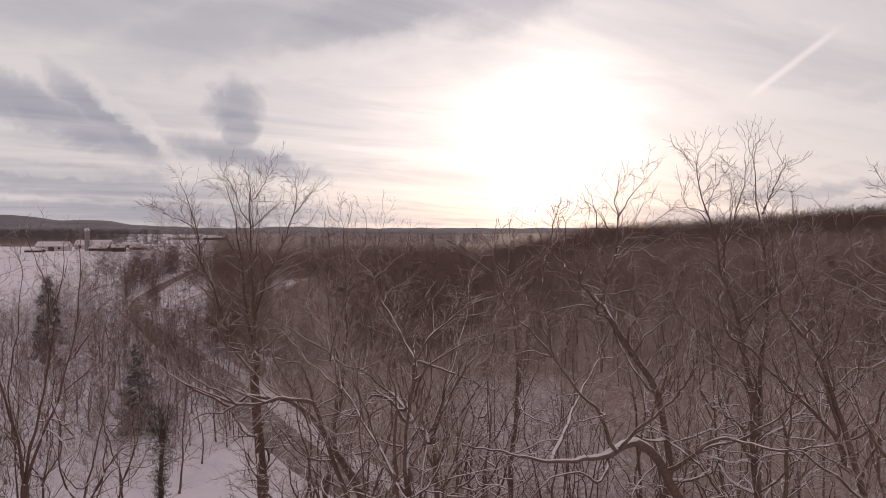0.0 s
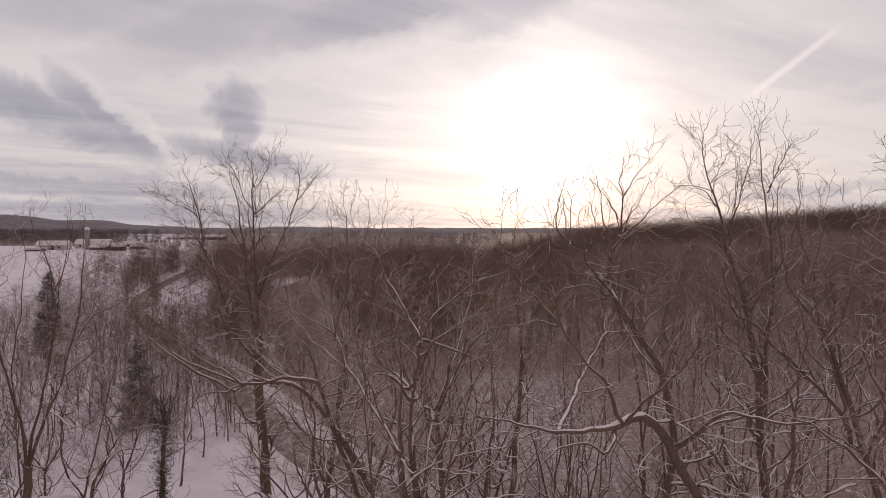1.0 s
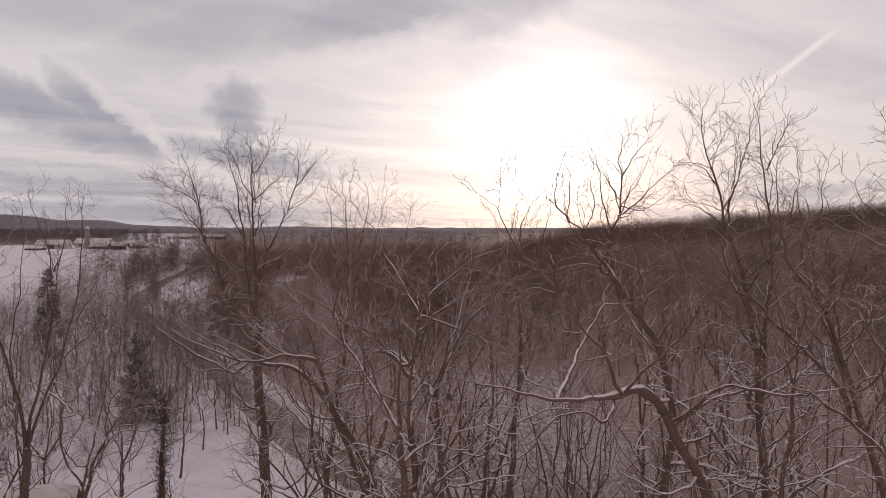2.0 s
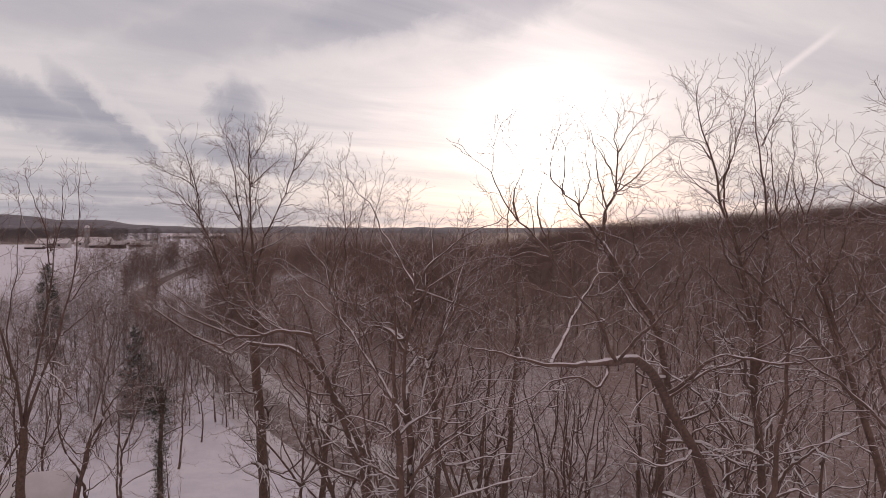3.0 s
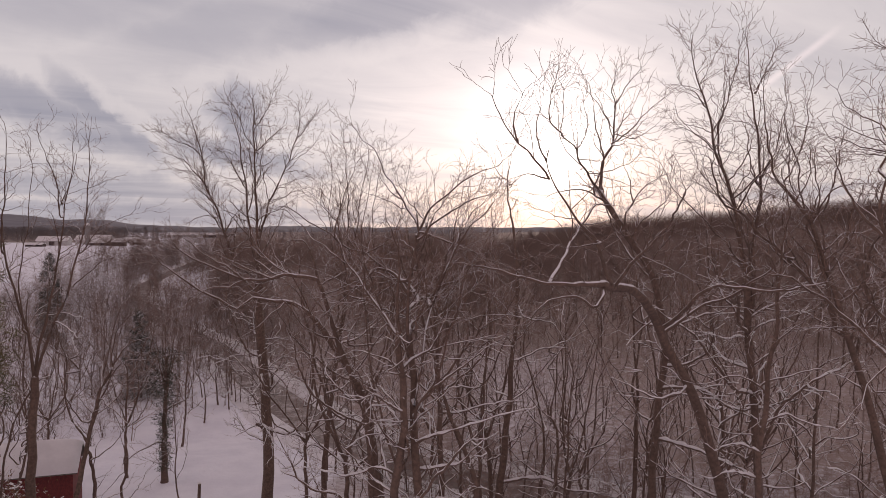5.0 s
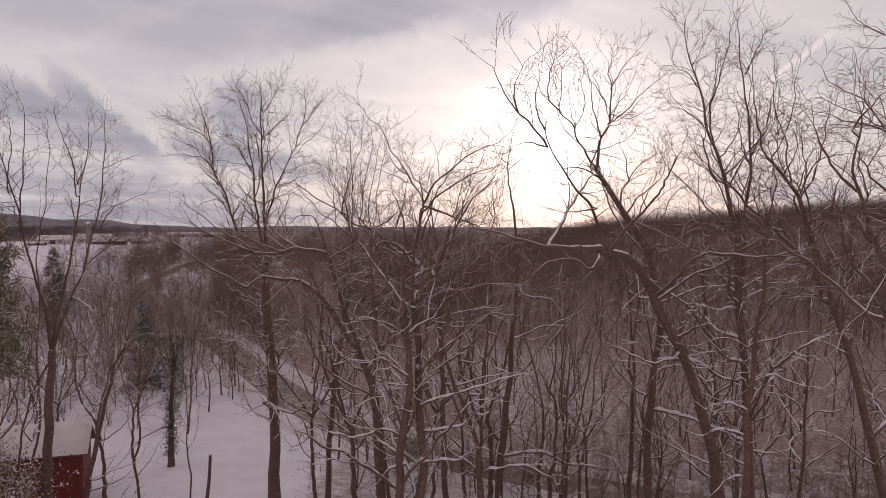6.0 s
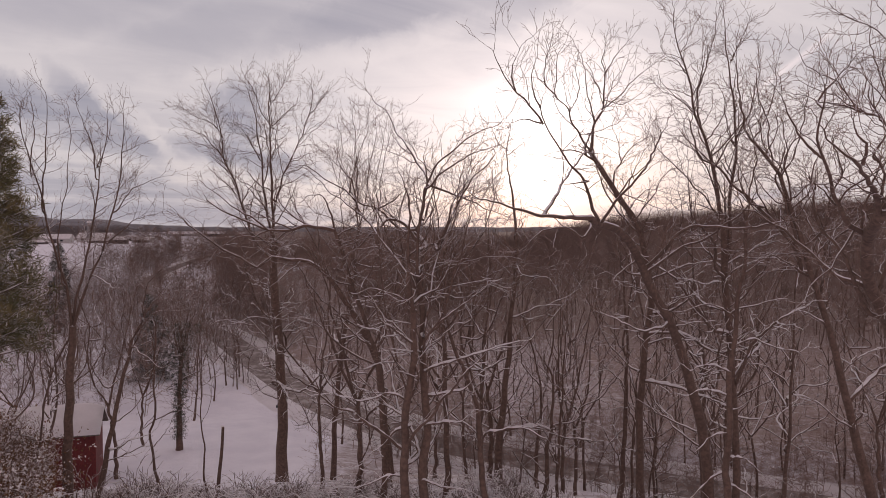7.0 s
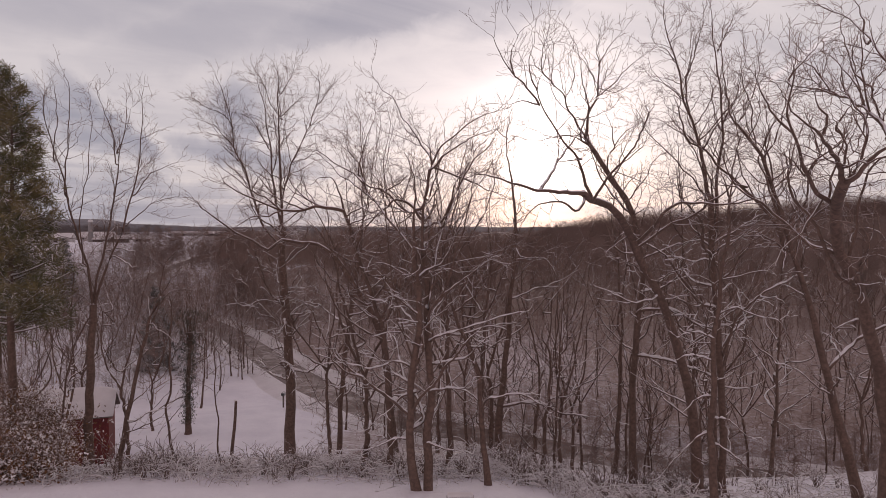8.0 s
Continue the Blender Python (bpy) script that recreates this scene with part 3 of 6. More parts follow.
t = Tree(-12.28, 26.60, 0.1, 0.7)
t.stem(0.06, 0.03, (0.00, -1.50), (-0.16, 0.59), (-0.22, 1.17), (-0.02, 1.97), (-0.02, 3.97), (0.03, 5.59))
t.stem(0.019, 0.007, (-0.02, 1.97), (-0.60, 1.34), (-1.05, 0.84))
t.stem(0.019, 0.007, (-0.11, 0.59), (0.40, 1.22), (0.78, 1.97))
t.stem(0.015, 0.007, (-0.03, 3.22), (-0.44, 3.97), (-0.80, 4.96))
t.grow("thin crooked sapling with snow in its twigs")

t = Tree(-9.89, 25.60, 0.25, 0.6)
t.stem(0.045, 0.012, (0.00, -1.28), (-0.05, 0.99), (-0.15, 3.17), (-0.21, 4.74))
t.grow("thin bare sapling on the snowy bank")

t = Tree(-8.62, 33.60, 0.25, 3.3)
t.stem(0.3, 0.2, (0.00, -3.69), (0.08, 0.04), (0.01, 2.49), (-0.16, 4.94), (-0.32, 7.67), (-0.34, 9.19))
t.stem(0.078, 0.013, (-0.34, 9.04), (-0.69, 10.70), (-0.83, 12.21), (-0.88, 13.41), (-1.12, 14.76), (-1.32, 16.11), (-1.76, 17.45))
t.stem(0.09, 0.013, (-0.34, 9.04), (-0.30, 11.30), (-0.34, 13.11), (-0.30, 14.61), (-0.35, 16.41), (-0.31, 18.05))
t.stem(0.06, 0.01, (-0.24, 11.15), (0.32, 12.66), (0.62, 13.35), (1.17, 14.46), (1.54, 15.51), (1.73, 16.70), (1.49, 17.60))
t.stem(0.078, 0.01, (-0.35, 7.98), (-1.46, 9.43), (-1.87, 11.00), (-2.25, 12.21), (-2.76, 13.26), (-2.87, 14.46), (-3.13, 15.66), (-3.57, 16.85), (-4.31, 17.54))
t.stem(0.037, 0.007, (-2.76, 13.26), (-3.44, 14.01), (-3.95, 14.55), (-5.15, 15.03))
t.stem(0.031, 0.007, (-2.87, 14.37), (-3.43, 15.06), (-4.33, 15.51), (-5.32, 16.11))
t.stem(0.037, 0.007, (-0.89, 13.05), (-1.42, 14.07), (-1.93, 14.85), (-2.62, 15.27))
t.stem(0.031, 0.007, (-0.33, 14.91), (-0.87, 15.63), (-1.22, 16.70), (-1.90, 17.84))
t.stem(0.031, 0.007, (-0.27, 15.06), (0.49, 15.81), (1.18, 16.35))
t.stem(0.031, 0.007, (-0.35, 16.26), (0.20, 17.15), (0.50, 18.05))
t.stem(0.031, 0.007, (1.54, 15.51), (2.15, 16.26), (2.51, 16.70))
t.stem(0.037, 0.008, (0.01, 3.11), (-0.95, 4.33), (-1.86, 5.24), (-2.46, 6.15), (-2.82, 6.76))
t.grow("large dark bare tree with a spreading crown of fine twigs")

t = Tree(-2.62, 27.60, 0.3, 1.4)
t.stem(0.2, 0.14, (0.00, -1.90, 0.00), (-0.28, 3.05, -0.10), (-0.60, 4.54, -0.20), (-1.07, 5.57, -0.30), (-1.54, 6.38, -0.40))
t.stem(0.135, 0.03, (-1.49, 6.31, -0.40), (-2.20, 7.39, -0.50), (-2.73, 8.07, -0.60), (-3.27, 8.39, -0.60), (-3.93, 8.48, -0.60), (-4.76, 8.55, -0.60), (-5.09, 8.37, -0.60), (-5.46, 8.13, -0.60), (-5.69, 8.25, -0.70), (-6.05, 8.53, -0.80), (-6.66, 8.87, -0.90), (-7.27, 9.31, -1.00), (-7.98, 9.85, -1.10))
t.stem(0.04, 0.01, (-5.65, 8.23, -0.70), (-6.02, 8.10, -0.70), (-6.32, 8.30, -0.70))
t.stem(0.05, 0.012, (-2.73, 8.07, -0.60), (-3.16, 8.83, -0.60), (-3.59, 9.16, -0.60))
t.stem(0.05, 0.012, (-1.54, 6.38, -0.40), (-1.63, 7.69, -0.30), (-1.47, 8.90, -0.20), (-1.70, 10.23, -0.10))
t.stem(0.035, 0.01, (-1.20, 5.84, -0.30), (-1.89, 6.15, -0.40), (-2.76, 5.95, -0.50), (-3.40, 5.42, -0.60))
t.stem(0.035, 0.01, (-6.66, 8.87, -0.90), (-7.21, 8.58, -0.90), (-7.60, 8.06, -0.90))
t.grow("bare tree with one long crooked limb laden with snow")


t = Tree(-2.33, 22.60, 0.3, 1.4)
t.stem(0.12, 0.06, (0.00, -0.50, 0.00), (-0.12, 4.46, -0.20), (-0.52, 6.04, -0.60), (-0.92, 7.54, -0.90), (-1.26, 8.73, -1.20), (-1.60, 9.75, -1.40))
t.stem(0.075, 0.02, (-1.58, 9.71, -1.40), (-2.20, 9.81, -1.50), (-2.60, 9.88, -1.60), (-3.03, 9.78, -1.60), (-3.43, 9.69, -1.70), (-3.82, 9.73, -1.80), (-4.30, 9.91, -1.90), (-4.77, 10.15, -2.00), (-5.15, 10.36, -2.10), (-5.60, 10.62, -2.20))
t.stem(0.04, 0.01, (-3.72, 9.71, -1.70), (-4.16, 9.55, -1.80), (-4.76, 9.46, -1.80), (-5.15, 9.25, -1.90), (-5.48, 8.93, -2.00))
t.stem(0.04, 0.01, (-3.79, 9.75, -1.80), (-4.21, 10.10, -1.90), (-4.76, 10.44, -2.00), (-5.31, 10.86, -2.10), (-5.93, 11.31, -2.20))
t.stem(0.035, 0.01, (-2.99, 9.76, -1.60), (-3.54, 9.99, -1.60), (-4.22, 10.33, -1.60), (-4.90, 10.65, -1.60))
t.stem(0.045, 0.01, (-1.58, 9.75, -1.40), (-1.70, 10.23, -1.40), (-1.95, 10.83, -1.40), (-2.35, 10.92, -1.40), (-2.73, 10.75, -1.40))
t.stem(0.04, 0.01, (-1.49, 9.54, -1.40), (-1.03, 9.79, -1.30), (-0.52, 10.13, -1.20), (-0.18, 10.56, -1.10))
t.stem(0.03, 0.01, (-1.06, 8.19, -1.10), (-0.53, 8.03, -1.20), (-0.08, 7.61, -1.30))
t.grow("bare tree with a snow-laden bough reaching far out")

t = Tree(-1.18, 18.50, 0.12, 1.5)
t.stem(0.155, 0.09, (0.00, 0.37), (-0.18, 1.80), (-0.25, 2.92), (-0.05, 4.77), (0.08, 6.61), (-0.08, 8.44))
t.stem(0.17, 0.09, (0.37, 0.37), (0.33, 2.17), (0.44, 3.66), (0.37, 5.14), (0.35, 6.61), (0.19, 8.44))
t.stem(0.06, 0.01, (-0.08, 8.35), (-0.10, 9.53), (-0.04, 10.62), (-0.28, 11.35), (-0.59, 11.68))
t.stem(0.066, 0.019, (0.19, 8.35), (0.19, 9.53), (0.41, 10.62), (0.47, 11.17), (0.38, 12.16))
t.stem(0.037, 0.008, (0.45, 10.99), (0.87, 11.44), (1.41, 11.80), (2.05, 12.11), (2.87, 12.33))
t.stem(0.037, 0.008, (0.44, 11.29, 0.30), (-0.02, 12.10, 0.90), (-0.49, 12.84, 1.50), (-1.01, 13.72, 2.10), (-1.54, 14.30, 2.50), (-1.75, 14.70, 2.80))
t.stem(0.056, 0.008, (-0.05, 8.25, 0.10), (-0.74, 9.17, 0.90), (-1.33, 9.85, 1.50), (-1.84, 10.36, 2.00), (-2.22, 11.19, 2.50), (-2.47, 11.73, 2.90), (-2.98, 12.29, 3.30), (-3.56, 13.01, 3.70))
t.stem(0.031, 0.007, (-1.84, 10.32, 2.00), (-2.87, 11.03, 2.50), (-3.64, 11.73, 2.90), (-4.29, 11.98, 3.10))
t.stem(0.031, 0.007, (-2.18, 11.09, 2.50), (-1.99, 12.13, 2.80), (-1.71, 12.98, 3.10), (-1.68, 13.84, 3.30))
t.stem(0.05, 0.008, (0.35, 6.52), (0.62, 8.02, 1.10), (0.87, 8.97, 2.10), (1.28, 10.00, 3.10), (1.62, 11.10, 4.10), (2.05, 12.29, 5.10), (2.00, 13.77, 6.10))
t.stem(0.043, 0.008, (0.37, 6.24), (1.00, 7.34), (1.36, 8.44), (1.65, 9.72), (2.05, 10.62), (2.45, 11.20), (2.81, 11.89))
t.stem(0.037, 0.007, (-0.05, 4.77), (-0.60, 6.24), (-0.87, 8.26), (-1.01, 9.72), (-1.01, 11.17), (-0.82, 12.44), (-0.73, 13.16))
t.stem(0.055, 0.008, (0.44, 3.81), (0.96, 3.88), (1.51, 3.90), (1.97, 4.40))
t.stem(0.055, 0.008, (-0.03, 3.77), (-0.42, 3.66), (-0.88, 3.19), (-1.40, 2.79))
t.stem(0.046, 0.007, (-0.05, 4.49), (-0.69, 4.77), (-1.43, 4.54), (-2.44, 4.73))
t.stem(0.046, 0.007, (0.35, 2.08), (0.96, 1.89), (1.60, 1.80))
t.stem(0.046, 0.007, (-0.20, 2.17), (-0.70, 2.21), (-1.25, 1.99), (-1.80, 1.80))
t.stem(0.046, 0.007, (0.59, 5.50), (1.05, 5.65), (1.88, 5.96), (2.70, 6.24), (3.61, 6.46))
t.stem(0.046, 0.007, (0.56, 6.61), (1.14, 7.16), (1.87, 7.71), (2.42, 8.11), (3.06, 8.29))
t.stem(0.046, 0.007, (0.04, 5.14), (-0.42, 5.69), (-0.87, 6.61), (-1.27, 6.79))
t.stem(0.046, 0.007, (0.14, 7.34), (-0.41, 7.71), (-0.87, 7.89), (-1.51, 7.98))
t.stem(0.046, 0.007, (1.14, 4.77), (1.69, 4.95), (2.24, 5.50), (2.88, 5.87))
t.stem(0.08, 0.015, (0.39, 9.24, 1.50), (0.02, 9.63, 2.50), (-0.43, 9.67, 4.00), (-0.96, 10.00, 3.90), (-1.40, 10.47, 3.80), (-1.92, 10.67, 3.70), (-2.45, 11.12, 3.70), (-3.07, 11.35, 3.70), (-3.51, 11.74, 3.70), (-4.04, 12.10, 3.70), (-4.57, 12.22, 3.70))
t.stem(0.075, 0.012, (0.06, 9.43, 1.70), (-0.37, 9.93, 2.00), (-0.87, 10.08, 2.10), (-1.20, 9.73, 2.10), (-1.62, 9.40, 2.10), (-2.03, 9.03, 2.10), (-2.53, 8.57, 2.10))
t.stem(0.05, 0.01, (0.23, 8.59, 1.50), (-0.33, 8.87, 1.50), (-0.82, 9.01, 1.50), (-1.30, 9.21, 1.50), (-1.78, 9.00, 1.50))
t.stem(0.06, 0.01, (0.23, 9.89, 1.50), (0.39, 10.94, 1.50), (0.71, 11.82, 1.50), (1.28, 12.23, 1.50), (1.67, 12.63, 1.50), (2.23, 12.95, 1.50), (3.19, 13.19, 1.50))
t.stem(0.05, 0.01, (0.88, 9.38, 1.00), (1.27, 10.49, 1.00), (1.66, 11.28, 1.00), (2.05, 11.83, 1.00), (2.52, 12.06, 1.00))
t.stem(0.05, 0.01, (0.81, 9.22, 0.50), (1.42, 10.60, 0.50), (1.88, 11.37, 0.50), (2.34, 11.80, 0.50), (2.79, 12.59, 0.50))
t.stem(0.04, 0.01, (0.39, 10.21, 1.50), (0.79, 11.50, 1.50), (1.12, 11.99, 1.50), (1.44, 12.47, 1.50))
t.stem(0.05, 0.01, (0.47, 11.18, 1.50), (1.28, 10.94, 1.50), (1.76, 10.73, 1.50), (2.24, 10.50, 1.50), (2.72, 10.24, 1.50), (3.28, 10.13, 1.50))
t.stem(0.045, 0.01, (-1.40, 10.47, 3.80), (-0.86, 10.74, 3.80), (-0.50, 11.10, 3.80), (-0.32, 11.46, 3.80))
t.stem(0.04, 0.01, (-2.11, 10.74, 3.80), (-2.28, 11.46, 3.80), (-2.64, 11.91, 3.80), (-2.82, 12.35, 3.80))
t.grow("twin-stemmed bare tree with snow-laden limbs")

t = Tree(2.43, 28.40, 0.15, 0.8)
t.stem(0.206, 0.048, (0.00, -2.60), (-0.17, -1.74), (-0.10, 0.42), (0.17, 2.57), (0.30, 4.71), (0.40, 6.31), (0.53, 7.90), (0.60, 8.95), (0.57, 10.02), (0.41, 11.34))
t.stem(0.045, 0.008, (0.41, 11.29), (0.19, 12.65), (0.27, 13.96), (0.48, 14.81))
t.stem(0.037, 0.008, (0.42, 6.52), (1.09, 7.24), (1.87, 7.90), (2.54, 8.22))
t.stem(0.037, 0.008, (0.42, 5.86), (1.35, 6.17), (2.55, 6.57), (3.47, 7.10))
t.stem(0.023, 0.008, (0.28, 13.04), (0.93, 13.57), (1.20, 13.84))
t.stem(0.023, 0.008, (0.22, 13.17), (-0.25, 13.57), (-0.52, 14.23))
t.stem(0.037, 0.008, (-0.08, -0.92), (-0.50, 0.15), (-1.16, 0.83))
t.stem(0.037, 0.008, (-0.12, -0.39), (0.18, 0.68), (0.44, 1.49), (1.25, 1.71))
t.stem(0.030, 0.008, (0.42, 6.44), (0.02, 7.10), (-0.24, 7.64))
t.grow("slender bare tree with a thin top against the sky")

t = Tree(-0.05, 24.50, 0.5, 1.6)
t.stem(0.13, 0.085, (0.00, -1.10, 0.00), (-0.04, 2.53, -0.10), (-0.11, 4.28, -0.20), (-0.15, 5.58, -0.30), (-0.21, 6.53, -0.30))
t.stem(0.06, 0.01, (-0.21, 6.47, -0.30), (-0.30, 7.71, -0.40), (-0.00, 9.19, -0.50), (0.21, 10.23, -0.50), (0.51, 11.69, -0.60), (0.82, 13.08, -0.70))
t.stem(0.055, 0.01, (-0.19, 6.53, -0.30), (0.21, 7.70, -0.30), (0.95, 8.96, -0.20), (1.48, 9.92, -0.20), (1.80, 11.29, -0.10), (1.65, 12.56, -0.10))
t.stem(0.055, 0.014, (-0.13, 5.75, -0.30), (0.52, 6.67, -0.50), (1.24, 7.74, -0.70), (2.06, 8.27, -0.90), (3.07, 8.59, -1.00))
t.stem(0.05, 0.012, (-0.11, 5.47, -0.30), (0.84, 6.25, -0.50), (1.67, 7.21, -0.60), (2.80, 7.90, -0.70))
t.stem(0.055, 0.01, (-0.24, 6.64, -0.30), (-0.72, 8.12, -0.30), (-0.85, 9.39, -0.30), (-1.14, 10.65, -0.30), (-1.39, 11.96, -0.30))
t.stem(0.045, 0.012, (-0.11, 4.71, -0.20), (0.63, 4.87, -0.50), (1.66, 5.19, -0.70), (2.90, 5.35, -0.80))
t.stem(0.04, 0.01, (0.21, 7.70, -0.30), (0.17, 8.76, -0.30), (0.67, 9.81, -0.30), (0.88, 10.86, -0.30), (1.26, 12.12, -0.30))
t.stem(0.04, 0.01, (-0.30, 7.71, -0.40), (-0.53, 8.76, -0.40), (-0.32, 10.02, -0.40), (-0.53, 11.28, -0.40), (-0.42, 12.53, -0.40))
t.stem(0.045, 0.01, (-0.13, 5.13, -0.20), (-1.07, 5.97, -0.10), (-2.14, 6.17, 0.00), (-3.22, 5.94, 0.10))
t.grow("bare tree whose limbs fan upward, edged with snow")


t = Tree(1.22, 19.60, 0.15, 1.0)
t.stem(0.12, 0.05, (0.00, 0.18), (-0.27, 3.01), (-0.51, 4.56), (-0.95, 5.71), (-1.24, 6.49))
t.stem(0.031, 0.007, (-1.24, 6.49), (-1.43, 7.64), (-1.24, 8.79), (-0.95, 9.55))
t.stem(0.031, 0.007, (-0.51, 4.56), (-0.09, 4.94), (0.49, 5.33))
t.grow("thin leaning bare tree")

t = Tree(3.80, 25.30, 0.15, 1.0)
t.stem(0.123, 0.037, (0.00, -2.35), (0.16, 0.19), (0.35, 1.90), (0.38, 3.62), (0.09, 4.34))
t.stem(0.069, 0.016, (0.60, -2.00), (0.54, 0.19), (0.70, 2.88), (0.72, 5.07), (0.85, 7.24))
t.stem(0.031, 0.009, (0.38, 3.12), (1.06, 4.10), (2.02, 5.07), (2.98, 5.55))
t.stem(0.031, 0.009, (0.70, 2.88), (1.55, 3.62), (2.52, 4.34))
t.stem(0.031, 0.009, (0.47, 1.90), (1.32, 2.15), (2.28, 3.12), (3.23, 4.34))
t.stem(0.023, 0.009, (0.16, -0.29), (-0.37, 0.44), (-0.99, 0.81))
t.grow("clump of two thin bare stems")

t = Tree(7.45, 27.90, 0.2, 1.0)
t.stem(0.133, 0.036, (0.00, -3.00), (0.24, -1.05), (0.35, 1.33), (0.39, 3.71), (0.27, 6.34), (0.12, 8.17))
t.stem(0.073, 0.023, (0.68, -3.00), (0.63, -0.53), (0.80, 1.60), (1.00, 3.71), (1.46, 5.29))
t.stem(0.038, 0.008, (0.12, 8.17), (-0.10, 9.47), (0.02, 10.52))
t.stem(0.030, 0.008, (0.39, 4.76), (-0.58, 3.71), (-1.63, 2.65))
t.stem(0.030, 0.008, (1.46, 5.29), (2.01, 6.34), (3.06, 6.86))
t.stem(0.030, 0.008, (0.30, 1.07), (-0.56, 0.01), (-1.07, -1.32))
t.grow("pair of thin bare trees with snowy twigs")

t = Tree(8.85, 20.80, 0.3, 1.1)
t.stem(0.2, 0.1, (0.00, -0.90, 0.00), (-0.24, 1.96, -0.20), (-0.42, 2.92, -0.30), (-0.81, 4.29, -0.60), (-1.40, 5.75, -1.10), (-2.03, 7.11, -1.60), (-2.63, 8.04, -2.00), (-3.11, 8.88, -2.50), (-3.77, 9.44, -3.30), (-4.46, 9.83, -4.00), (-5.31, 10.06, -5.60))
t.stem(0.075, 0.016, (-5.31, 10.06, -5.60), (-6.10, 10.11, -6.00), (-6.67, 10.11, -6.20), (-7.22, 10.25, -6.30), (-7.76, 10.42, -6.40), (-8.23, 10.51, -6.50), (-8.45, 10.43, -6.50))
t.stem(0.045, 0.012, (-5.25, 10.03, -5.60), (-5.35, 9.73, -5.80), (-5.60, 9.59, -5.90), (-6.03, 9.81, -6.00), (-6.52, 9.76, -6.10), (-6.83, 9.58, -6.20), (-7.11, 9.18, -6.30))
t.stem(0.055, 0.02, (-6.58, 10.11, -6.10), (-6.31, 10.43, -5.80), (-6.01, 10.86, -5.30), (-5.64, 11.35, -4.80), (-5.15, 11.89, -4.30))
t.stem(0.055, 0.012, (-5.08, 10.02, -5.20), (-5.25, 10.36, -5.50), (-5.52, 11.07, -5.80), (-6.06, 11.65, -6.10), (-6.60, 12.33, -6.40), (-6.70, 12.77, -6.50), (-6.57, 13.23, -6.50))
t.stem(0.03, 0.008, (-6.63, 12.33, -6.40), (-7.05, 12.87, -6.50), (-7.49, 13.30, -6.50), (-7.77, 13.88, -6.50), (-7.93, 14.24, -6.50))
t.stem(0.024, 0.007, (-6.68, 12.36, -6.40), (-7.08, 12.46, -6.40), (-7.43, 12.36, -6.40))
t.stem(0.024, 0.007, (-6.72, 12.71, -6.50), (-6.92, 13.30, -6.50), (-6.79, 14.01, -6.50))
t.stem(0.024, 0.007, (-7.31, 13.10, -6.50), (-7.41, 13.62, -6.50), (-7.19, 14.20, -6.50))
t.stem(0.028, 0.008, (-5.41, 10.98, -5.80), (-5.97, 10.90, -6.00), (-6.34, 10.89, -6.20))
t.stem(0.03, 0.008, (-2.58, 8.13, -2.00), (-2.35, 8.88, -1.90), (-2.09, 9.41, -1.80))
t.stem(0.035, 0.008, (-1.98, 7.35, -1.60), (-1.54, 7.65, -1.80), (-1.19, 7.74, -2.00), (-1.07, 7.56, -2.20))
t.stem(0.03, 0.008, (-3.93, 9.50, -3.40), (-3.95, 10.07, -3.60), (-3.73, 10.45, -3.80))
t.grow("leaning bare tree ending in one long snow-laden bough")


t = Tree(7.39, 24.00, 0.3, 2.0)
t.stem(0.15, 0.09, (0.00, -1.20, 0.00), (-0.07, 0.55, -0.10), (-0.17, 2.91, -0.20), (-0.12, 5.32, -0.70), (0.06, 7.00, -1.00), (-0.32, 8.84, -1.40), (-0.74, 10.03, -1.60), (-1.42, 10.92, -1.60), (-1.85, 11.70, -1.60), (-2.31, 12.49, -1.50))
t.stem(0.06, 0.01, (-2.31, 12.49, -1.50), (-2.20, 13.37, -1.50), (-1.89, 14.05, -1.50), (-1.78, 15.12, -1.50), (-1.88, 15.90, -1.50), (-1.63, 16.71, -1.50))
t.stem(0.032, 0.008, (-1.89, 14.05, -1.50), (-1.28, 14.54, -1.50), (-0.81, 15.08, -1.70), (-0.27, 15.51, -1.70))
t.stem(0.03, 0.008, (-2.16, 13.52, -1.50), (-2.42, 14.46, -1.40), (-2.50, 15.44, -1.40), (-2.74, 16.27, -1.40))
t.stem(0.026, 0.007, (-1.81, 14.34, -1.50), (-1.18, 14.23, -1.50), (-0.40, 14.69, -1.50))
t.stem(0.026, 0.007, (-1.82, 15.32, -1.50), (-1.39, 16.00, -1.50), (-0.85, 16.64, -1.50))
t.stem(0.05, 0.01, (-2.35, 12.41, -1.70), (-2.98, 12.99, -2.70), (-3.55, 13.57, -3.80), (-4.07, 13.93, -4.60), (-4.16, 14.80, -4.80), (-3.95, 15.56, -4.80))
t.stem(0.028, 0.008, (-4.07, 13.93, -4.60), (-4.47, 14.45, -4.70), (-4.34, 15.26, -4.70), (-4.15, 15.87, -4.70))
t.stem(0.026, 0.007, (-3.51, 13.52, -3.80), (-3.20, 14.31, -3.80), (-3.35, 15.11, -3.80))
t.stem(0.04, 0.009, (-1.42, 10.90, -1.60), (-1.56, 11.56, -1.70), (-1.32, 12.17, -1.80), (-0.85, 12.70, -1.90), (-0.30, 13.11, -2.00))
t.stem(0.036, 0.008, (-1.38, 10.90, -1.60), (-0.88, 11.57, -1.50), (-0.18, 12.23, -1.50), (0.04, 13.08, -1.50))
t.stem(0.028, 0.008, (-1.32, 12.17, -1.80), (-1.44, 12.91, -1.80), (-1.64, 13.33, -1.80))
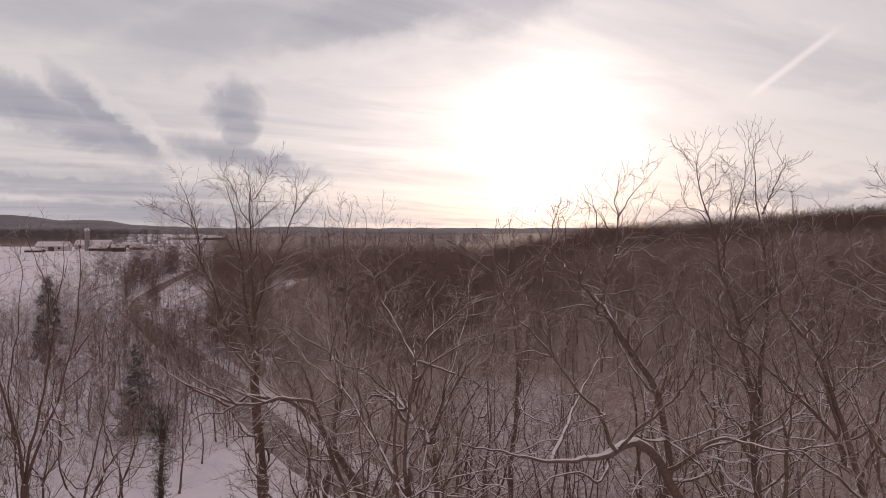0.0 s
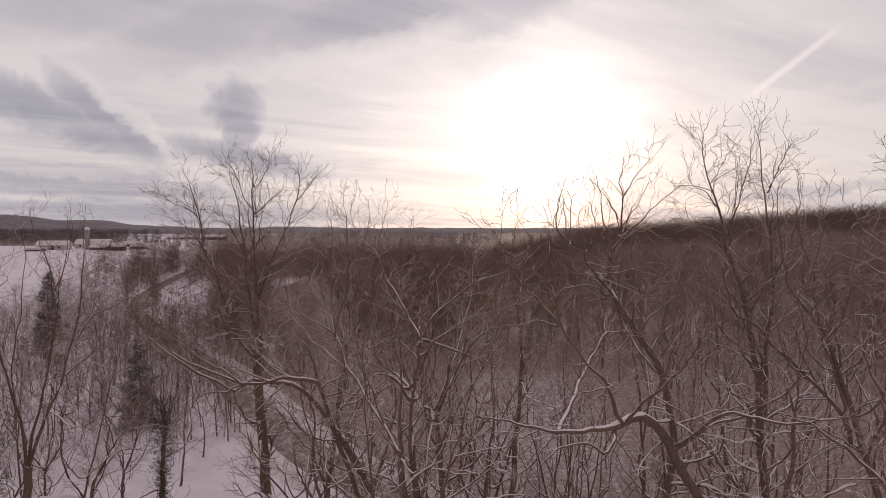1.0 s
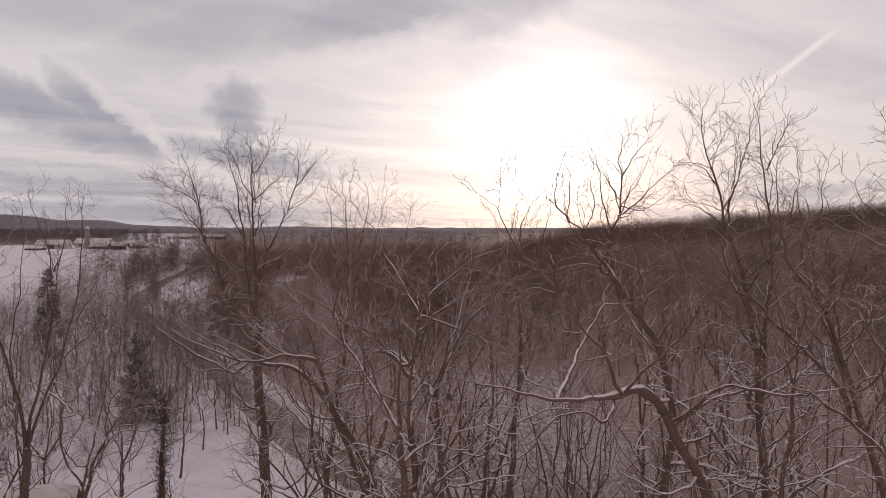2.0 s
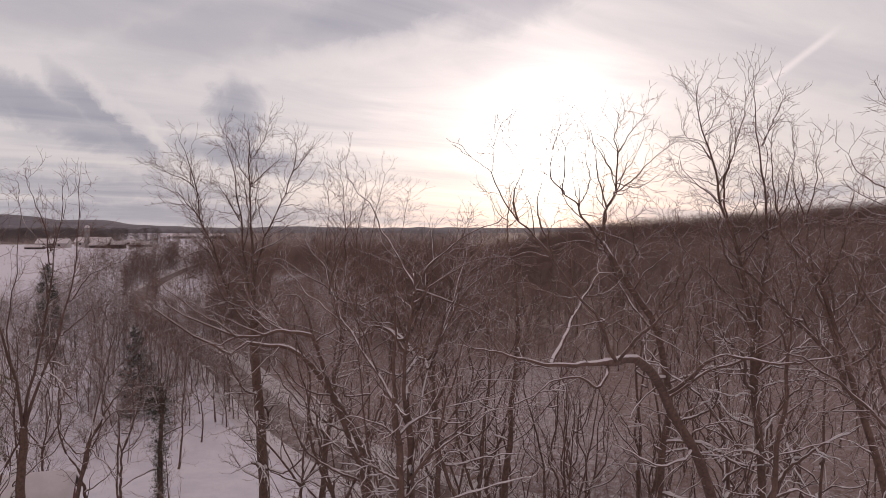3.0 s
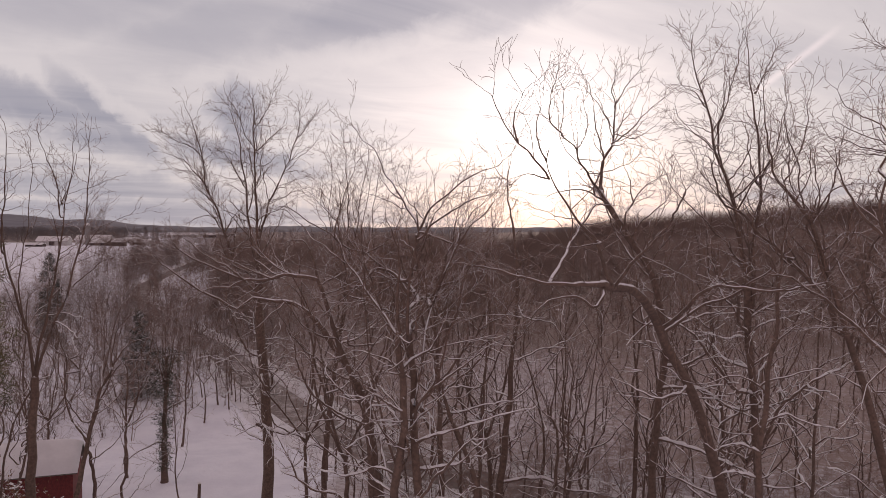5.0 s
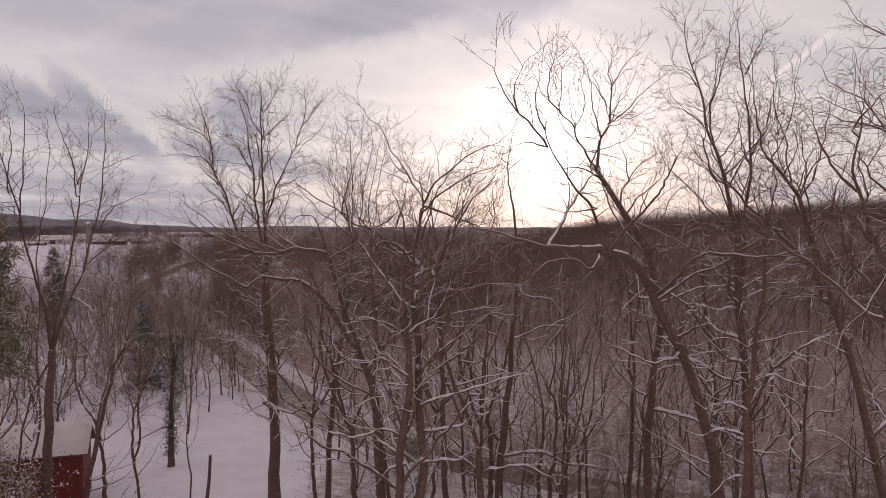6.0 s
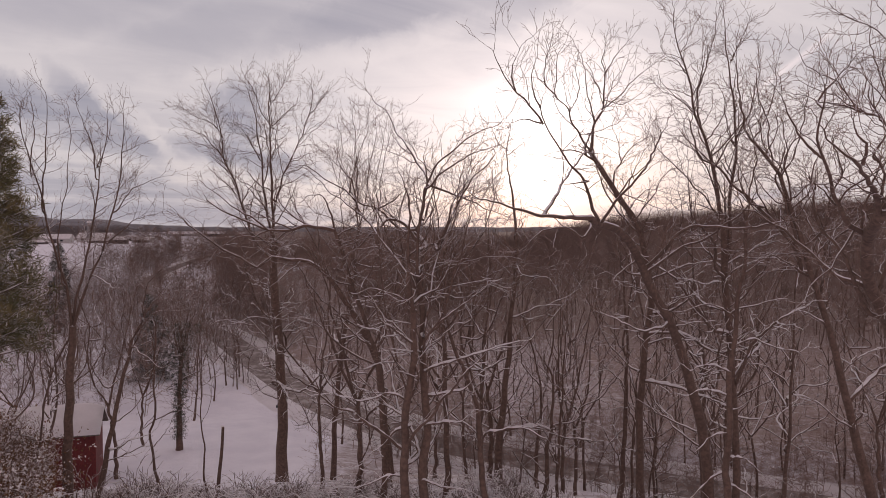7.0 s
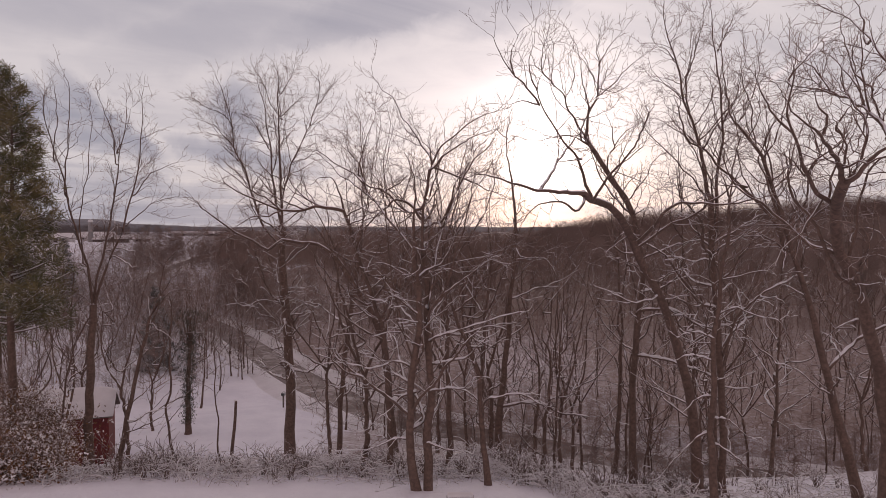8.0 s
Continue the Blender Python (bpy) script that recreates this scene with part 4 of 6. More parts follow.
t.stem(0.034, 0.008, (-0.78, 10.07, -1.60), (-0.23, 10.82, -1.70), (0.22, 11.69, -1.80), (0.80, 11.98, -1.80))
t.stem(0.026, 0.007, (-0.98, 10.39, -1.60), (-0.24, 11.18, -1.40), (0.82, 10.99, -1.20))
t.grow("bare tree with a broad forked crown of fine twigs")

t = Tree(9.83, 20.90, 0.25, 2.6)
t.stem(0.125, 0.11, (0.00, -0.85), (-0.15, 3.08), (-0.37, 5.94), (-0.53, 8.77), (-0.62, 10.18))
t.stem(0.078, 0.01, (-0.62, 10.08), (-1.00, 11.58), (-1.32, 12.78), (-1.67, 13.78), (-1.94, 14.97), (-2.25, 15.96), (-2.44, 16.99), (-2.50, 17.45))
t.stem(0.078, 0.01, (-0.53, 8.77), (-0.35, 10.58), (-0.28, 11.98), (-0.26, 13.58), (-0.44, 14.97), (-0.61, 16.16), (-0.73, 17.15), (-0.77, 17.74))
t.stem(0.037, 0.007, (-0.44, 15.37), (-0.05, 16.16), (0.30, 16.85))
t.stem(0.037, 0.007, (-0.64, 9.78), (-1.19, 10.78), (-1.80, 11.38), (-2.51, 12.18), (-3.02, 12.68), (-3.39, 13.68))
t.stem(0.031, 0.007, (-1.38, 12.98), (-1.59, 14.18), (-1.28, 15.17), (-1.06, 16.36), (-0.96, 17.15))
t.stem(0.025, 0.007, (-1.67, 13.68), (-2.23, 14.18), (-2.84, 14.47))
t.stem(0.031, 0.007, (-0.29, 12.58), (0.18, 13.58), (0.47, 14.57), (0.65, 15.57))
t.stem(0.025, 0.007, (-1.94, 14.97), (-2.24, 15.37), (-2.65, 15.57))
t.stem(0.031, 0.007, (-0.79, 10.78), (-1.16, 11.78), (-1.71, 12.58), (-2.02, 13.38))
t.grow("very tall bare tree with upright forking stems")

t = Tree(7.77, 16.60, 0.1, 1.0)
t.stem(0.13, 0.04, (0.00, 0.18), (-0.02, 2.41), (-0.09, 3.09), (-0.02, 4.28), (-0.05, 5.13), (0.03, 6.48), (0.14, 7.66), (0.37, 8.83), (0.38, 10.00))
t.stem(0.025, 0.007, (0.38, 10.00), (0.51, 10.83), (0.59, 11.83), (0.41, 12.66), (0.65, 13.49))
t.stem(0.031, 0.008, (-0.05, 5.10), (-0.42, 5.26), (-0.84, 5.32), (-1.30, 5.10))
t.stem(0.031, 0.008, (-0.01, 7.41), (-0.45, 7.66), (-0.92, 7.64), (-1.49, 7.46))
t.stem(0.037, 0.008, (-0.09, 3.01), (-0.48, 2.84), (-1.03, 2.27), (-1.43, 1.86))
t.stem(0.031, 0.008, (-0.04, 4.08), (-0.49, 4.01), (-1.04, 3.47))
t.stem(0.031, 0.008, (-0.02, 2.67), (0.49, 2.38), (1.31, 1.69))
t.stem(0.031, 0.008, (0.12, 7.54), (0.72, 7.66), (1.39, 7.83), (1.98, 7.66))
t.stem(0.031, 0.008, (-0.03, 5.81), (-0.68, 6.01), (-1.27, 5.81))
t.stem(0.031, 0.008, (0.03, 6.48), (0.57, 6.73), (1.24, 6.48), (2.09, 6.31))
t.stem(0.031, 0.008, (-0.06, 3.43), (0.44, 3.35), (0.95, 2.92))
t.stem(0.031, 0.008, (0.29, 8.50), (0.71, 8.83), (1.21, 9.17))
t.grow("young bare tree with boughs weighed down by snow")

t = Tree(13.59, 18.90, 0.25, 1.6)
t.stem(0.18, 0.045, (0.00, -0.30), (-0.50, 1.67), (-1.00, 3.56), (-1.50, 5.25), (-1.89, 6.75), (-2.38, 8.24), (-2.77, 9.54), (-3.16, 10.47), (-3.54, 11.57), (-4.30, 12.49))
t.stem(0.037, 0.008, (-4.30, 12.46), (-4.58, 13.04), (-4.74, 14.14), (-4.87, 15.42))
t.stem(0.037, 0.008, (-3.45, 11.39), (-3.00, 12.13), (-2.70, 13.23), (-2.53, 14.33))
t.stem(0.031, 0.007, (-3.16, 10.47), (-3.62, 10.65), (-4.09, 11.20), (-4.38, 11.76))
t.stem(0.031, 0.007, (-1.89, 6.75), (-2.46, 7.12), (-3.02, 7.31))
t.stem(0.031, 0.007, (-1.00, 3.56), (-1.66, 3.94), (-2.42, 4.50), (-3.17, 4.69))
t.stem(0.031, 0.007, (-4.30, 12.46), (-3.84, 13.23), (-3.58, 14.14), (-3.50, 15.06))
t.stem(0.025, 0.007, (-1.50, 5.25), (-0.95, 5.81), (-0.21, 6.19))
t.stem(0.075, 0.02, (-2.64, 8.45, 0.10), (-2.96, 9.22, 0.10), (-3.58, 9.99, 0.10), (-4.20, 10.60, 0.10), (-4.97, 11.37, 0.10), (-5.74, 11.98, 0.10), (-5.98, 12.59, 0.10), (-6.06, 13.05, 0.10))
t.stem(0.055, 0.015, (-2.80, 8.91, 0.10), (-3.12, 9.99, 0.10), (-3.36, 10.76, 0.10), (-3.60, 11.37, 0.10), (-3.39, 11.98, 0.10), (-3.29, 12.59, 0.10))
t.stem(0.045, 0.01, (-2.65, 9.07, 0.10), (-2.35, 9.61, 0.10), (-1.75, 9.76, 0.10), (-1.14, 9.91, 0.10))
t.stem(0.045, 0.01, (-2.48, 8.29, 0.10), (-2.95, 8.60, 0.10), (-3.56, 8.91, 0.10), (-4.18, 9.07, 0.10))
t.stem(0.045, 0.01, (-3.89, 10.45, 0.10), (-4.35, 10.60, 0.10), (-4.67, 11.37, 0.10), (-4.65, 11.83, 0.10))
t.grow("tall bare tree leaning over the bank")

t = Tree(11.78, 14.70, 0.5, 1.1)
t.stem(0.21, 0.12, (0.00, 0.40, 0.00), (-0.23, 3.70, -0.20), (-0.48, 5.27, -0.40), (-1.16, 6.82, -0.80), (-1.84, 8.02, -1.20), (-2.24, 8.60, -1.50), (-2.94, 9.50, -2.50), (-3.26, 9.79, -3.20), (-3.59, 10.07, -4.00))
t.stem(0.07, 0.02, (-2.17, 8.39, -1.40), (-2.54, 8.65, -0.80), (-2.88, 9.09, -0.30), (-2.99, 9.25, -0.10), (-3.46, 9.70, 0.10), (-3.99, 10.06, 0.30), (-4.30, 10.25, 0.40))
t.stem(0.07, 0.012, (-2.94, 9.50, -2.50), (-3.58, 9.85, -3.00), (-4.06, 10.23, -3.30), (-4.33, 10.74, -3.50), (-4.63, 11.21, -3.70), (-4.70, 11.82, -3.70), (-4.65, 12.39, -3.70), (-4.76, 12.93, -3.70))
t.stem(0.035, 0.008, (-4.66, 11.28, -3.70), (-4.96, 11.55, -3.70), (-5.21, 12.01, -3.70), (-5.41, 12.52, -3.70))
t.stem(0.025, 0.007, (-4.07, 10.26, -3.30), (-4.43, 10.58, -3.50), (-4.70, 10.79, -3.50))
t.stem(0.028, 0.008, (-4.65, 12.33, -3.70), (-4.30, 12.75, -3.70), (-4.01, 13.05, -3.70))
t.stem(0.07, 0.012, (-3.59, 10.07, -4.00), (-4.05, 10.49, -4.60), (-4.95, 10.88, -5.70), (-5.37, 11.10, -5.90), (-5.70, 11.42, -6.00), (-5.68, 11.75, -6.00))
t.stem(0.035, 0.008, (-4.95, 10.88, -5.70), (-4.90, 11.22, -5.70), (-5.09, 11.39, -5.70), (-5.17, 11.70, -5.70))
t.stem(0.035, 0.008, (-3.75, 10.25, -4.20), (-3.86, 10.76, -4.50), (-4.16, 11.14, -4.70), (-4.44, 11.34, -4.90))
t.stem(0.028, 0.007, (-4.16, 11.14, -4.70), (-3.94, 11.50, -4.70), (-3.72, 11.78, -4.70))
t.stem(0.065, 0.02, (-3.56, 10.09, -4.00), (-3.55, 10.15, -4.30), (-3.46, 10.48, -4.70), (-3.33, 10.70, -5.00), (-3.07, 11.02, -5.30))
t.stem(0.03, 0.008, (-1.81, 7.95, -1.20), (-1.58, 7.68, -1.30), (-1.03, 7.75, -1.40))
t.stem(0.025, 0.007, (-2.88, 9.09, -0.30), (-2.52, 9.54, -0.30), (-2.15, 9.76, -0.30))
t.stem(0.025, 0.007, (-2.91, 9.16, -0.20), (-3.59, 9.19, -0.20), (-4.34, 9.13, -0.20))
t.grow("bare tree with sharply forked limbs dusted with snow")

t = Tree(11.20, 12.10, 0.6, 1.4)
t.stem(0.24, 0.15, (0.00, 0.45), (-0.42, 6.52), (-0.86, 9.95), (-1.13, 11.25))
t.stem(0.066, 0.008, (-1.11, 11.19), (-0.90, 11.80, 1.00), (-0.71, 12.41, 2.30), (-0.66, 12.89, 3.50), (-0.79, 13.40, 4.50), (-1.22, 13.84, 5.00), (-1.77, 14.18, 5.50))
t.stem(0.037, 0.007, (-0.61, 12.80, 3.30), (-0.78, 13.13, 4.20), (-1.09, 13.40, 4.90), (-1.59, 13.73, 5.50))
t.stem(0.06, 0.013, (-0.96, 10.21), (-0.70, 11.77), (-0.43, 12.76, 1.00), (-0.03, 14.17, 3.00), (0.14, 14.91, 4.00), (-0.06, 15.58, 5.00), (-0.93, 16.02, 5.50))
t.stem(0.037, 0.008, (-0.03, 14.17, 3.00), (0.09, 15.00, 3.50), (-0.12, 15.87, 4.00))
t.stem(0.037, 0.008, (-0.92, 11.59, 0.70), (-0.92, 12.44, 1.10), (-0.67, 12.89, 1.30), (-0.11, 13.27, 1.30))
t.stem(0.031, 0.007, (-0.92, 12.50, 1.10), (-1.08, 13.19, 1.70), (-1.08, 14.01, 2.10), (-1.17, 14.74, 2.10))
t.stem(0.031, 0.007, (-0.66, 12.89, 3.50), (-0.84, 13.73, 4.10), (-1.30, 14.14, 4.50), (-1.62, 14.91, 4.90))
t.stem(0.031, 0.007, (-0.71, 12.41, 2.30), (-0.80, 13.11, 2.70), (-0.49, 13.79, 3.00))
t.grow("big bare tree with heavy spreading limbs")

t = Tree(-6.23, 35.00, 0.25, 2.4)
t.stem(0.16, 0.1, (0.00, -4.35), (0.27, -0.29), (0.73, 4.15), (1.18, 6.99), (1.38, 9.19))
t.stem(0.05, 0.008, (1.38, 9.13), (1.45, 11.38), (1.46, 13.57), (1.15, 16.36))
t.stem(0.043, 0.008, (1.31, 8.25), (1.76, 10.76), (2.02, 12.94), (2.40, 14.81), (2.28, 16.36))
t.stem(0.037, 0.008, (1.25, 7.62), (0.75, 9.82), (0.51, 12.01), (0.71, 14.19), (0.40, 15.43))
t.stem(0.037, 0.008, (1.37, 8.56), (2.57, 10.76), (2.77, 12.94), (3.27, 14.81), (3.43, 16.05))
t.stem(0.037, 0.008, (2.94, 7.93), (3.89, 11.38), (4.36, 13.57), (4.68, 15.43))
t.grow("tall slender bare tree with upright stems")


# ---- lesser trees of the slope and valley: a few kinds, many times over ----
def young_tree(height, stems, spread, r, density, arms=0):
    t = Tree(0, 0, 0.08, density)
    fork = height * (0.2 + 0.2 * rng.random())
    lean = rng.normal() * 0.06

    def sway(k):
        return rng.normal() * k

    if stems == 1:
        t.stem(r, 0.012, (0, -0.2), (lean * height * 0.2 + sway(0.15), height * 0.2, sway(0.15)), (lean * height * 0.4 + sway(0.3), height * 0.42, sway(0.3)), (lean * height * 0.7 + sway(0.4), height * 0.7, sway(0.4)), (lean * height, height))
        for i in range(5):
            h0 = height * (0.25 + 0.12 * i)
            s = (-1) ** i * spread * (1.5 - 0.2 * i)
            t.stem(r * 0.42, 0.01, (lean * h0, h0), (lean * h0 + s * 0.4, h0 + height * 0.03 + sway(0.2), sway(0.5)), (lean * h0 + s * 0.8, h0 + height * 0.1 + sway(0.3), sway(0.8)), (lean * h0 + s * 1.2, h0 + height * 0.2, sway(1.2)))
    else:
        t.stem(r, r * 0.6, (0, -0.2), (lean * fork * 0.5 + sway(0.1), fork * 0.5), (lean * fork, fork))
        for i in range(stems):
            a = 2 * math.pi * i / stems + rng.random()
            dx, dy = math.cos(a) * spread, math.sin(a) * spread
            g = height - fork
            t.stem(r * 0.55, 0.012, (lean * fork, fork), (lean * fork + dx * 0.6 + sway(0.2), fork + g * 0.25, dy * 0.6), (lean * fork + dx * 0.8 + sway(0.4), fork + g * 0.52, dy * 0.8 + sway(0.4)), (lean * fork + dx * 1.2 + sway(0.3), fork + g * 0.76, dy * 1.2), (lean * fork + dx * 1.3, height * (0.86 + 0.14 * rng.random()), dy * 1.3))
    for i in range(arms):
        # long rising arms low on the stem, which hold the snow
        a, h0, l = 2.4 * i + rng.random(), height * (0.16 + 0.5 * rng.random()), height * (0.16 + 0.14 * rng.random())
        c, s = math.cos(a) * l, math.sin(a) * l
        t.stem(0.042, 0.012, (lean * h0, h0), (c * 0.35 + sway(0.15), h0 + l * 0.28, s * 0.35), (c * 0.7 + sway(0.2), h0 + l * (0.55 + 0.35 * rng.random()), s * 0.7 + sway(0.2)), (c, h0 + l * (0.9 + 0.6 * rng.random()), s))
    return t


def proto(t, name, label, category, group, detail=1):
    """The first of a kind, at the world's origin for now; the copies share its meshes."""
    ob = new(name)
    limbs, twigs, snow = t.build(detail, False)
    for pname, (v, f), mat, text in (("trunk", limbs, BARK, ""), ("crown", twigs, TWIG, ""), ("snow", snow, SNOW_LOAD, "snow lying on the boughs")):
        part(pname, mesh_of(pname, v, [f], mat), ob, text)
    return tagged(ob, label, category, group)


def scatter(protos, spots, lo, hi):
    """Puts the kinds at the spots (x, y), turned and scaled at random; the first spots take the originals."""
    for i, (x, y) in enumerate(spots):
        s = lo + (hi - lo) * rng.random()
        m = pose(x, y, float(land(x, y)) - 0.05, rng.normal() * 2.5, rng.normal() * 2.5, rng.random() * 360)
        ob = protos[i % len(protos)]
        if i < len(protos):
            ob.matrix_basis = m
        else:
            ob = copy_thing(ob, m)
        ob.scale = (s, s, s)


def spots_in(count, x0, x1, y0, y1, gap, ok):
    got = []
    for _ in range(count * 60):
        if len(got) >= count:
            break
        x, y = x0 + (x1 - x0) * rng.random(), y0 + (y1 - y0) * rng.random()
        if ok(x, y) and all((x - a) ** 2 + (y - b) ** 2 > gap * gap for a, b in got):
            got.append((x, y))
    return got


bank_kinds = [proto(young_tree(*a), "bank_tree", "tall slim bare tree with snowy twigs on the bank", "tree", "bank trees", 2) for a in ((13.5, 3, 1.8, 0.12, 0.34, 5), (14.5, 2, 1.6, 0.13, 0.36, 5), (12, 4, 2.2, 0.11, 0.3, 4), (13.5, 1, 1.9, 0.10, 0.4, 4))]
scatter(bank_kinds, [(-3.6, 24.5), (1.9, 29.5), (-5.6, 28.5), (-2.6, 31.5), (5.2, 28.8), (8.2, 27.0), (11.5, 26.0), (14.6, 27.8), (12.8, 31.0), (6.5, 33.0), (-22.5, 33.5), (-19.5, 31.0), (1.4, 26.4), (4.4, 31.5), (-0.6, 29.6), (9.8, 23.6), (19.5, 28.5), (-20.5, 40.5), (-25.5, 45.0), (-21.5, 57.0), (-22.0, 48.0), (-29.0, 49.0), (-26.6, 40.6)], 0.82, 1.02)
slope_kinds = [proto(young_tree(*a), "slope_tree", "slender bare tree on the snowy slope", "tree", "slope trees") for a in ((11, 1, 1.6, 0.07, 0.7, 4), (9, 3, 1.3, 0.06, 0.6, 4), (13, 2, 1.5, 0.09, 0.6, 5), (8, 1, 1.2, 0.05, 0.8), (12, 4, 2.2, 0.09, 0.6))]
scatter(slope_kinds, spots_in(36, -6, 36, 28, 70, 2.8, lambda x, y: road_gap(x, y) > 5.0 and x < 6 + 0.62 * y), 0.7, 1.15)
valley_kinds = [proto(young_tree(*a), "valley_tree", "bare grey-brown woodland tree in the valley", "tree", "valley trees", 0) for a in ((15, 3, 2.2, 0.12, 0.7), (17, 2, 2.0, 0.13, 0.7), (13, 4, 2.4, 0.11, 0.6))]
scatter(valley_kinds, spots_in(60, -45, 80, 60, 140, 4.2, lambda x, y: road_gap(x, y) > 5 and x > -12 - 0.28 * (y - 60) and x < 6 + 0.62 * y and not (abs(x - 8) < 14 and y < 95) and not (abs(x + 0.2 * y) < 7 and y > 75)), 0.75, 1.1)
left_kinds = [proto(young_tree(*a), "hedge_tree", "low bare tree with twigs full of snow", "tree", "trees by the meadow") for a in ((7, 4, 1.8, 0.09, 0.8), (9, 3, 1.6, 0.1, 0.8), (6, 2, 1.3, 0.06, 1.0))]
scatter(left_kinds, spots_in(88, -85, -20, 44, 125, 2.4, lambda x, y: road_gap(x, y) > 5 and x > -8 - 0.66 * y and x < -14 - 0.14 * (y - 40) - 0.5 * max(0, 62 - y) and not (-0.44 < x / (y + 4.4) < -0.35 and y < 78)), 0.7, 1.25)

verge_kinds = [proto(young_tree(*a), "verge_tree", "small bare tree with snowy twigs beside the road", "tree", "trees by the road") for a in ((8, 4, 2.0, 0.07, 0.6), (9.5, 3, 1.8, 0.08, 0.6))]
scatter(verge_kinds, spots_in(24, -48, -4, 48, 125, 2.4, lambda x, y: 3.4 < road_gap(x, y) < 9 and (x < -12 - 0.5 * (y - 62) or y < 62) and not (-0.31 < x / (y + 4.4) < -0.19 and y < 72)) + spots_in(14, -48, -8, 62, 125, 1.3, lambda x, y: 2.7 < road_gap(x, y) < 4.6 and (y > 72 or x / (y + 4.4) > -0.2)) + spots_in(26, -6, 34, 34, 58, 1.4, lambda x, y: 2.7 < road_gap(x, y) < 5.5), 0.85, 1.25)


# ---- snowy shrubs and stalks along the top of the bank ----
def shrub(height, stems):
    t = Tree(0, 0, 0.1, 0.8)
    for i in range(stems):
        a, s = rng.random() * 6.28, 0.25 + 0.5 * rng.random()
        h = height * (0.5 + 0.5 * rng.random())
        t.stem(0.012, 0.005, (rng.normal() * 0.1, -0.1, rng.normal() * 0.1), (math.cos(a) * s * h * 0.4, h * 0.6, math.sin(a) * s * h * 0.4), (math.cos(a) * s * h * 1.1, h * (0.7 + 0.3 * rng.random()), math.sin(a) * s * h * 1.1))
    return t


shrub_kinds = [proto(shrub(*a), "shrub", "low bare shrub covered with snow", "shrub", "shrubs on the bank", 0) for a in ((1.3, 9), (1.0, 12), (1.7, 8), (0.8, 10))]
scatter(shrub_kinds, spots_in(100, -13, 22, 16.0, 27, 0.75, lambda x, y: y > 20.4 + 0.5 * math.sin(x) - 3.6 * float(smooth01((x - 2) / 4))), 0.7, 1.25)


bush_kinds = [proto(shrub(*a), "meadow_bush", "rounded bare bush thick with snow", "shrub", "bushes by the meadow") for a in ((2.6, 14), (3.2, 12))]
scatter(bush_kinds, spots_in(22, -46, -21, 50, 78, 2.2, lambda x, y: x > -6 - 0.62 * y and x < -19 - 0.25 * (y - 50) and not (-0.44 < x / (y + 4.4) < -0.35)), 0.8, 1.25)


def brambles(count, x0, x1, y0, y1):
    """Arching stalks with snow on them, too many to tell apart."""
    x, y = x0 + (x1 - x0) * rng.random(count), y0 + (y1 - y0) * rng.random(count) ** 1.3
    y = y + 0.5 * np.sin(x) - 3.6 * smooth01((x - 2) / 4)
    a, l, h = rng.random(count) * 6.28, 0.3 + 0.9 * rng.random(count), 0.12 + 0.6 * rng.random(count) ** 1.8
    s = np.linspace(0, 1, 5)
    P = np.stack([x[:, None] + (np.cos(a) * l)[:, None] * s ** 1.5, y[:, None] + (np.sin(a) * l)[:, None] * s ** 1.5, (land(x, y) - 0.05)[:, None] + h[:, None] * np.sin(s * 1.9) * (1 + 0 * s)], -1)
    P = P + rng.normal(size=P.shape) * 0.03
    R = np.repeat(np.linspace(0.007, 0.004, 5)[None], count, 0)
    v, f = tubes(P, R, 3)
    ob = tagged(new("brambles", mesh_of("brambles", v, [f], TWIG)), "tangle of bare bramble stalks along the bank", "brambles", kind="stuff")
    v, f = tubes(*snow_on(P, R, 0.12), 3)
    part("snow", mesh_of("snow", v, [f], SNOW_LOAD), ob, "snow lying on the stalks")


brambles(2900, -14, 26, 19.6, 29)

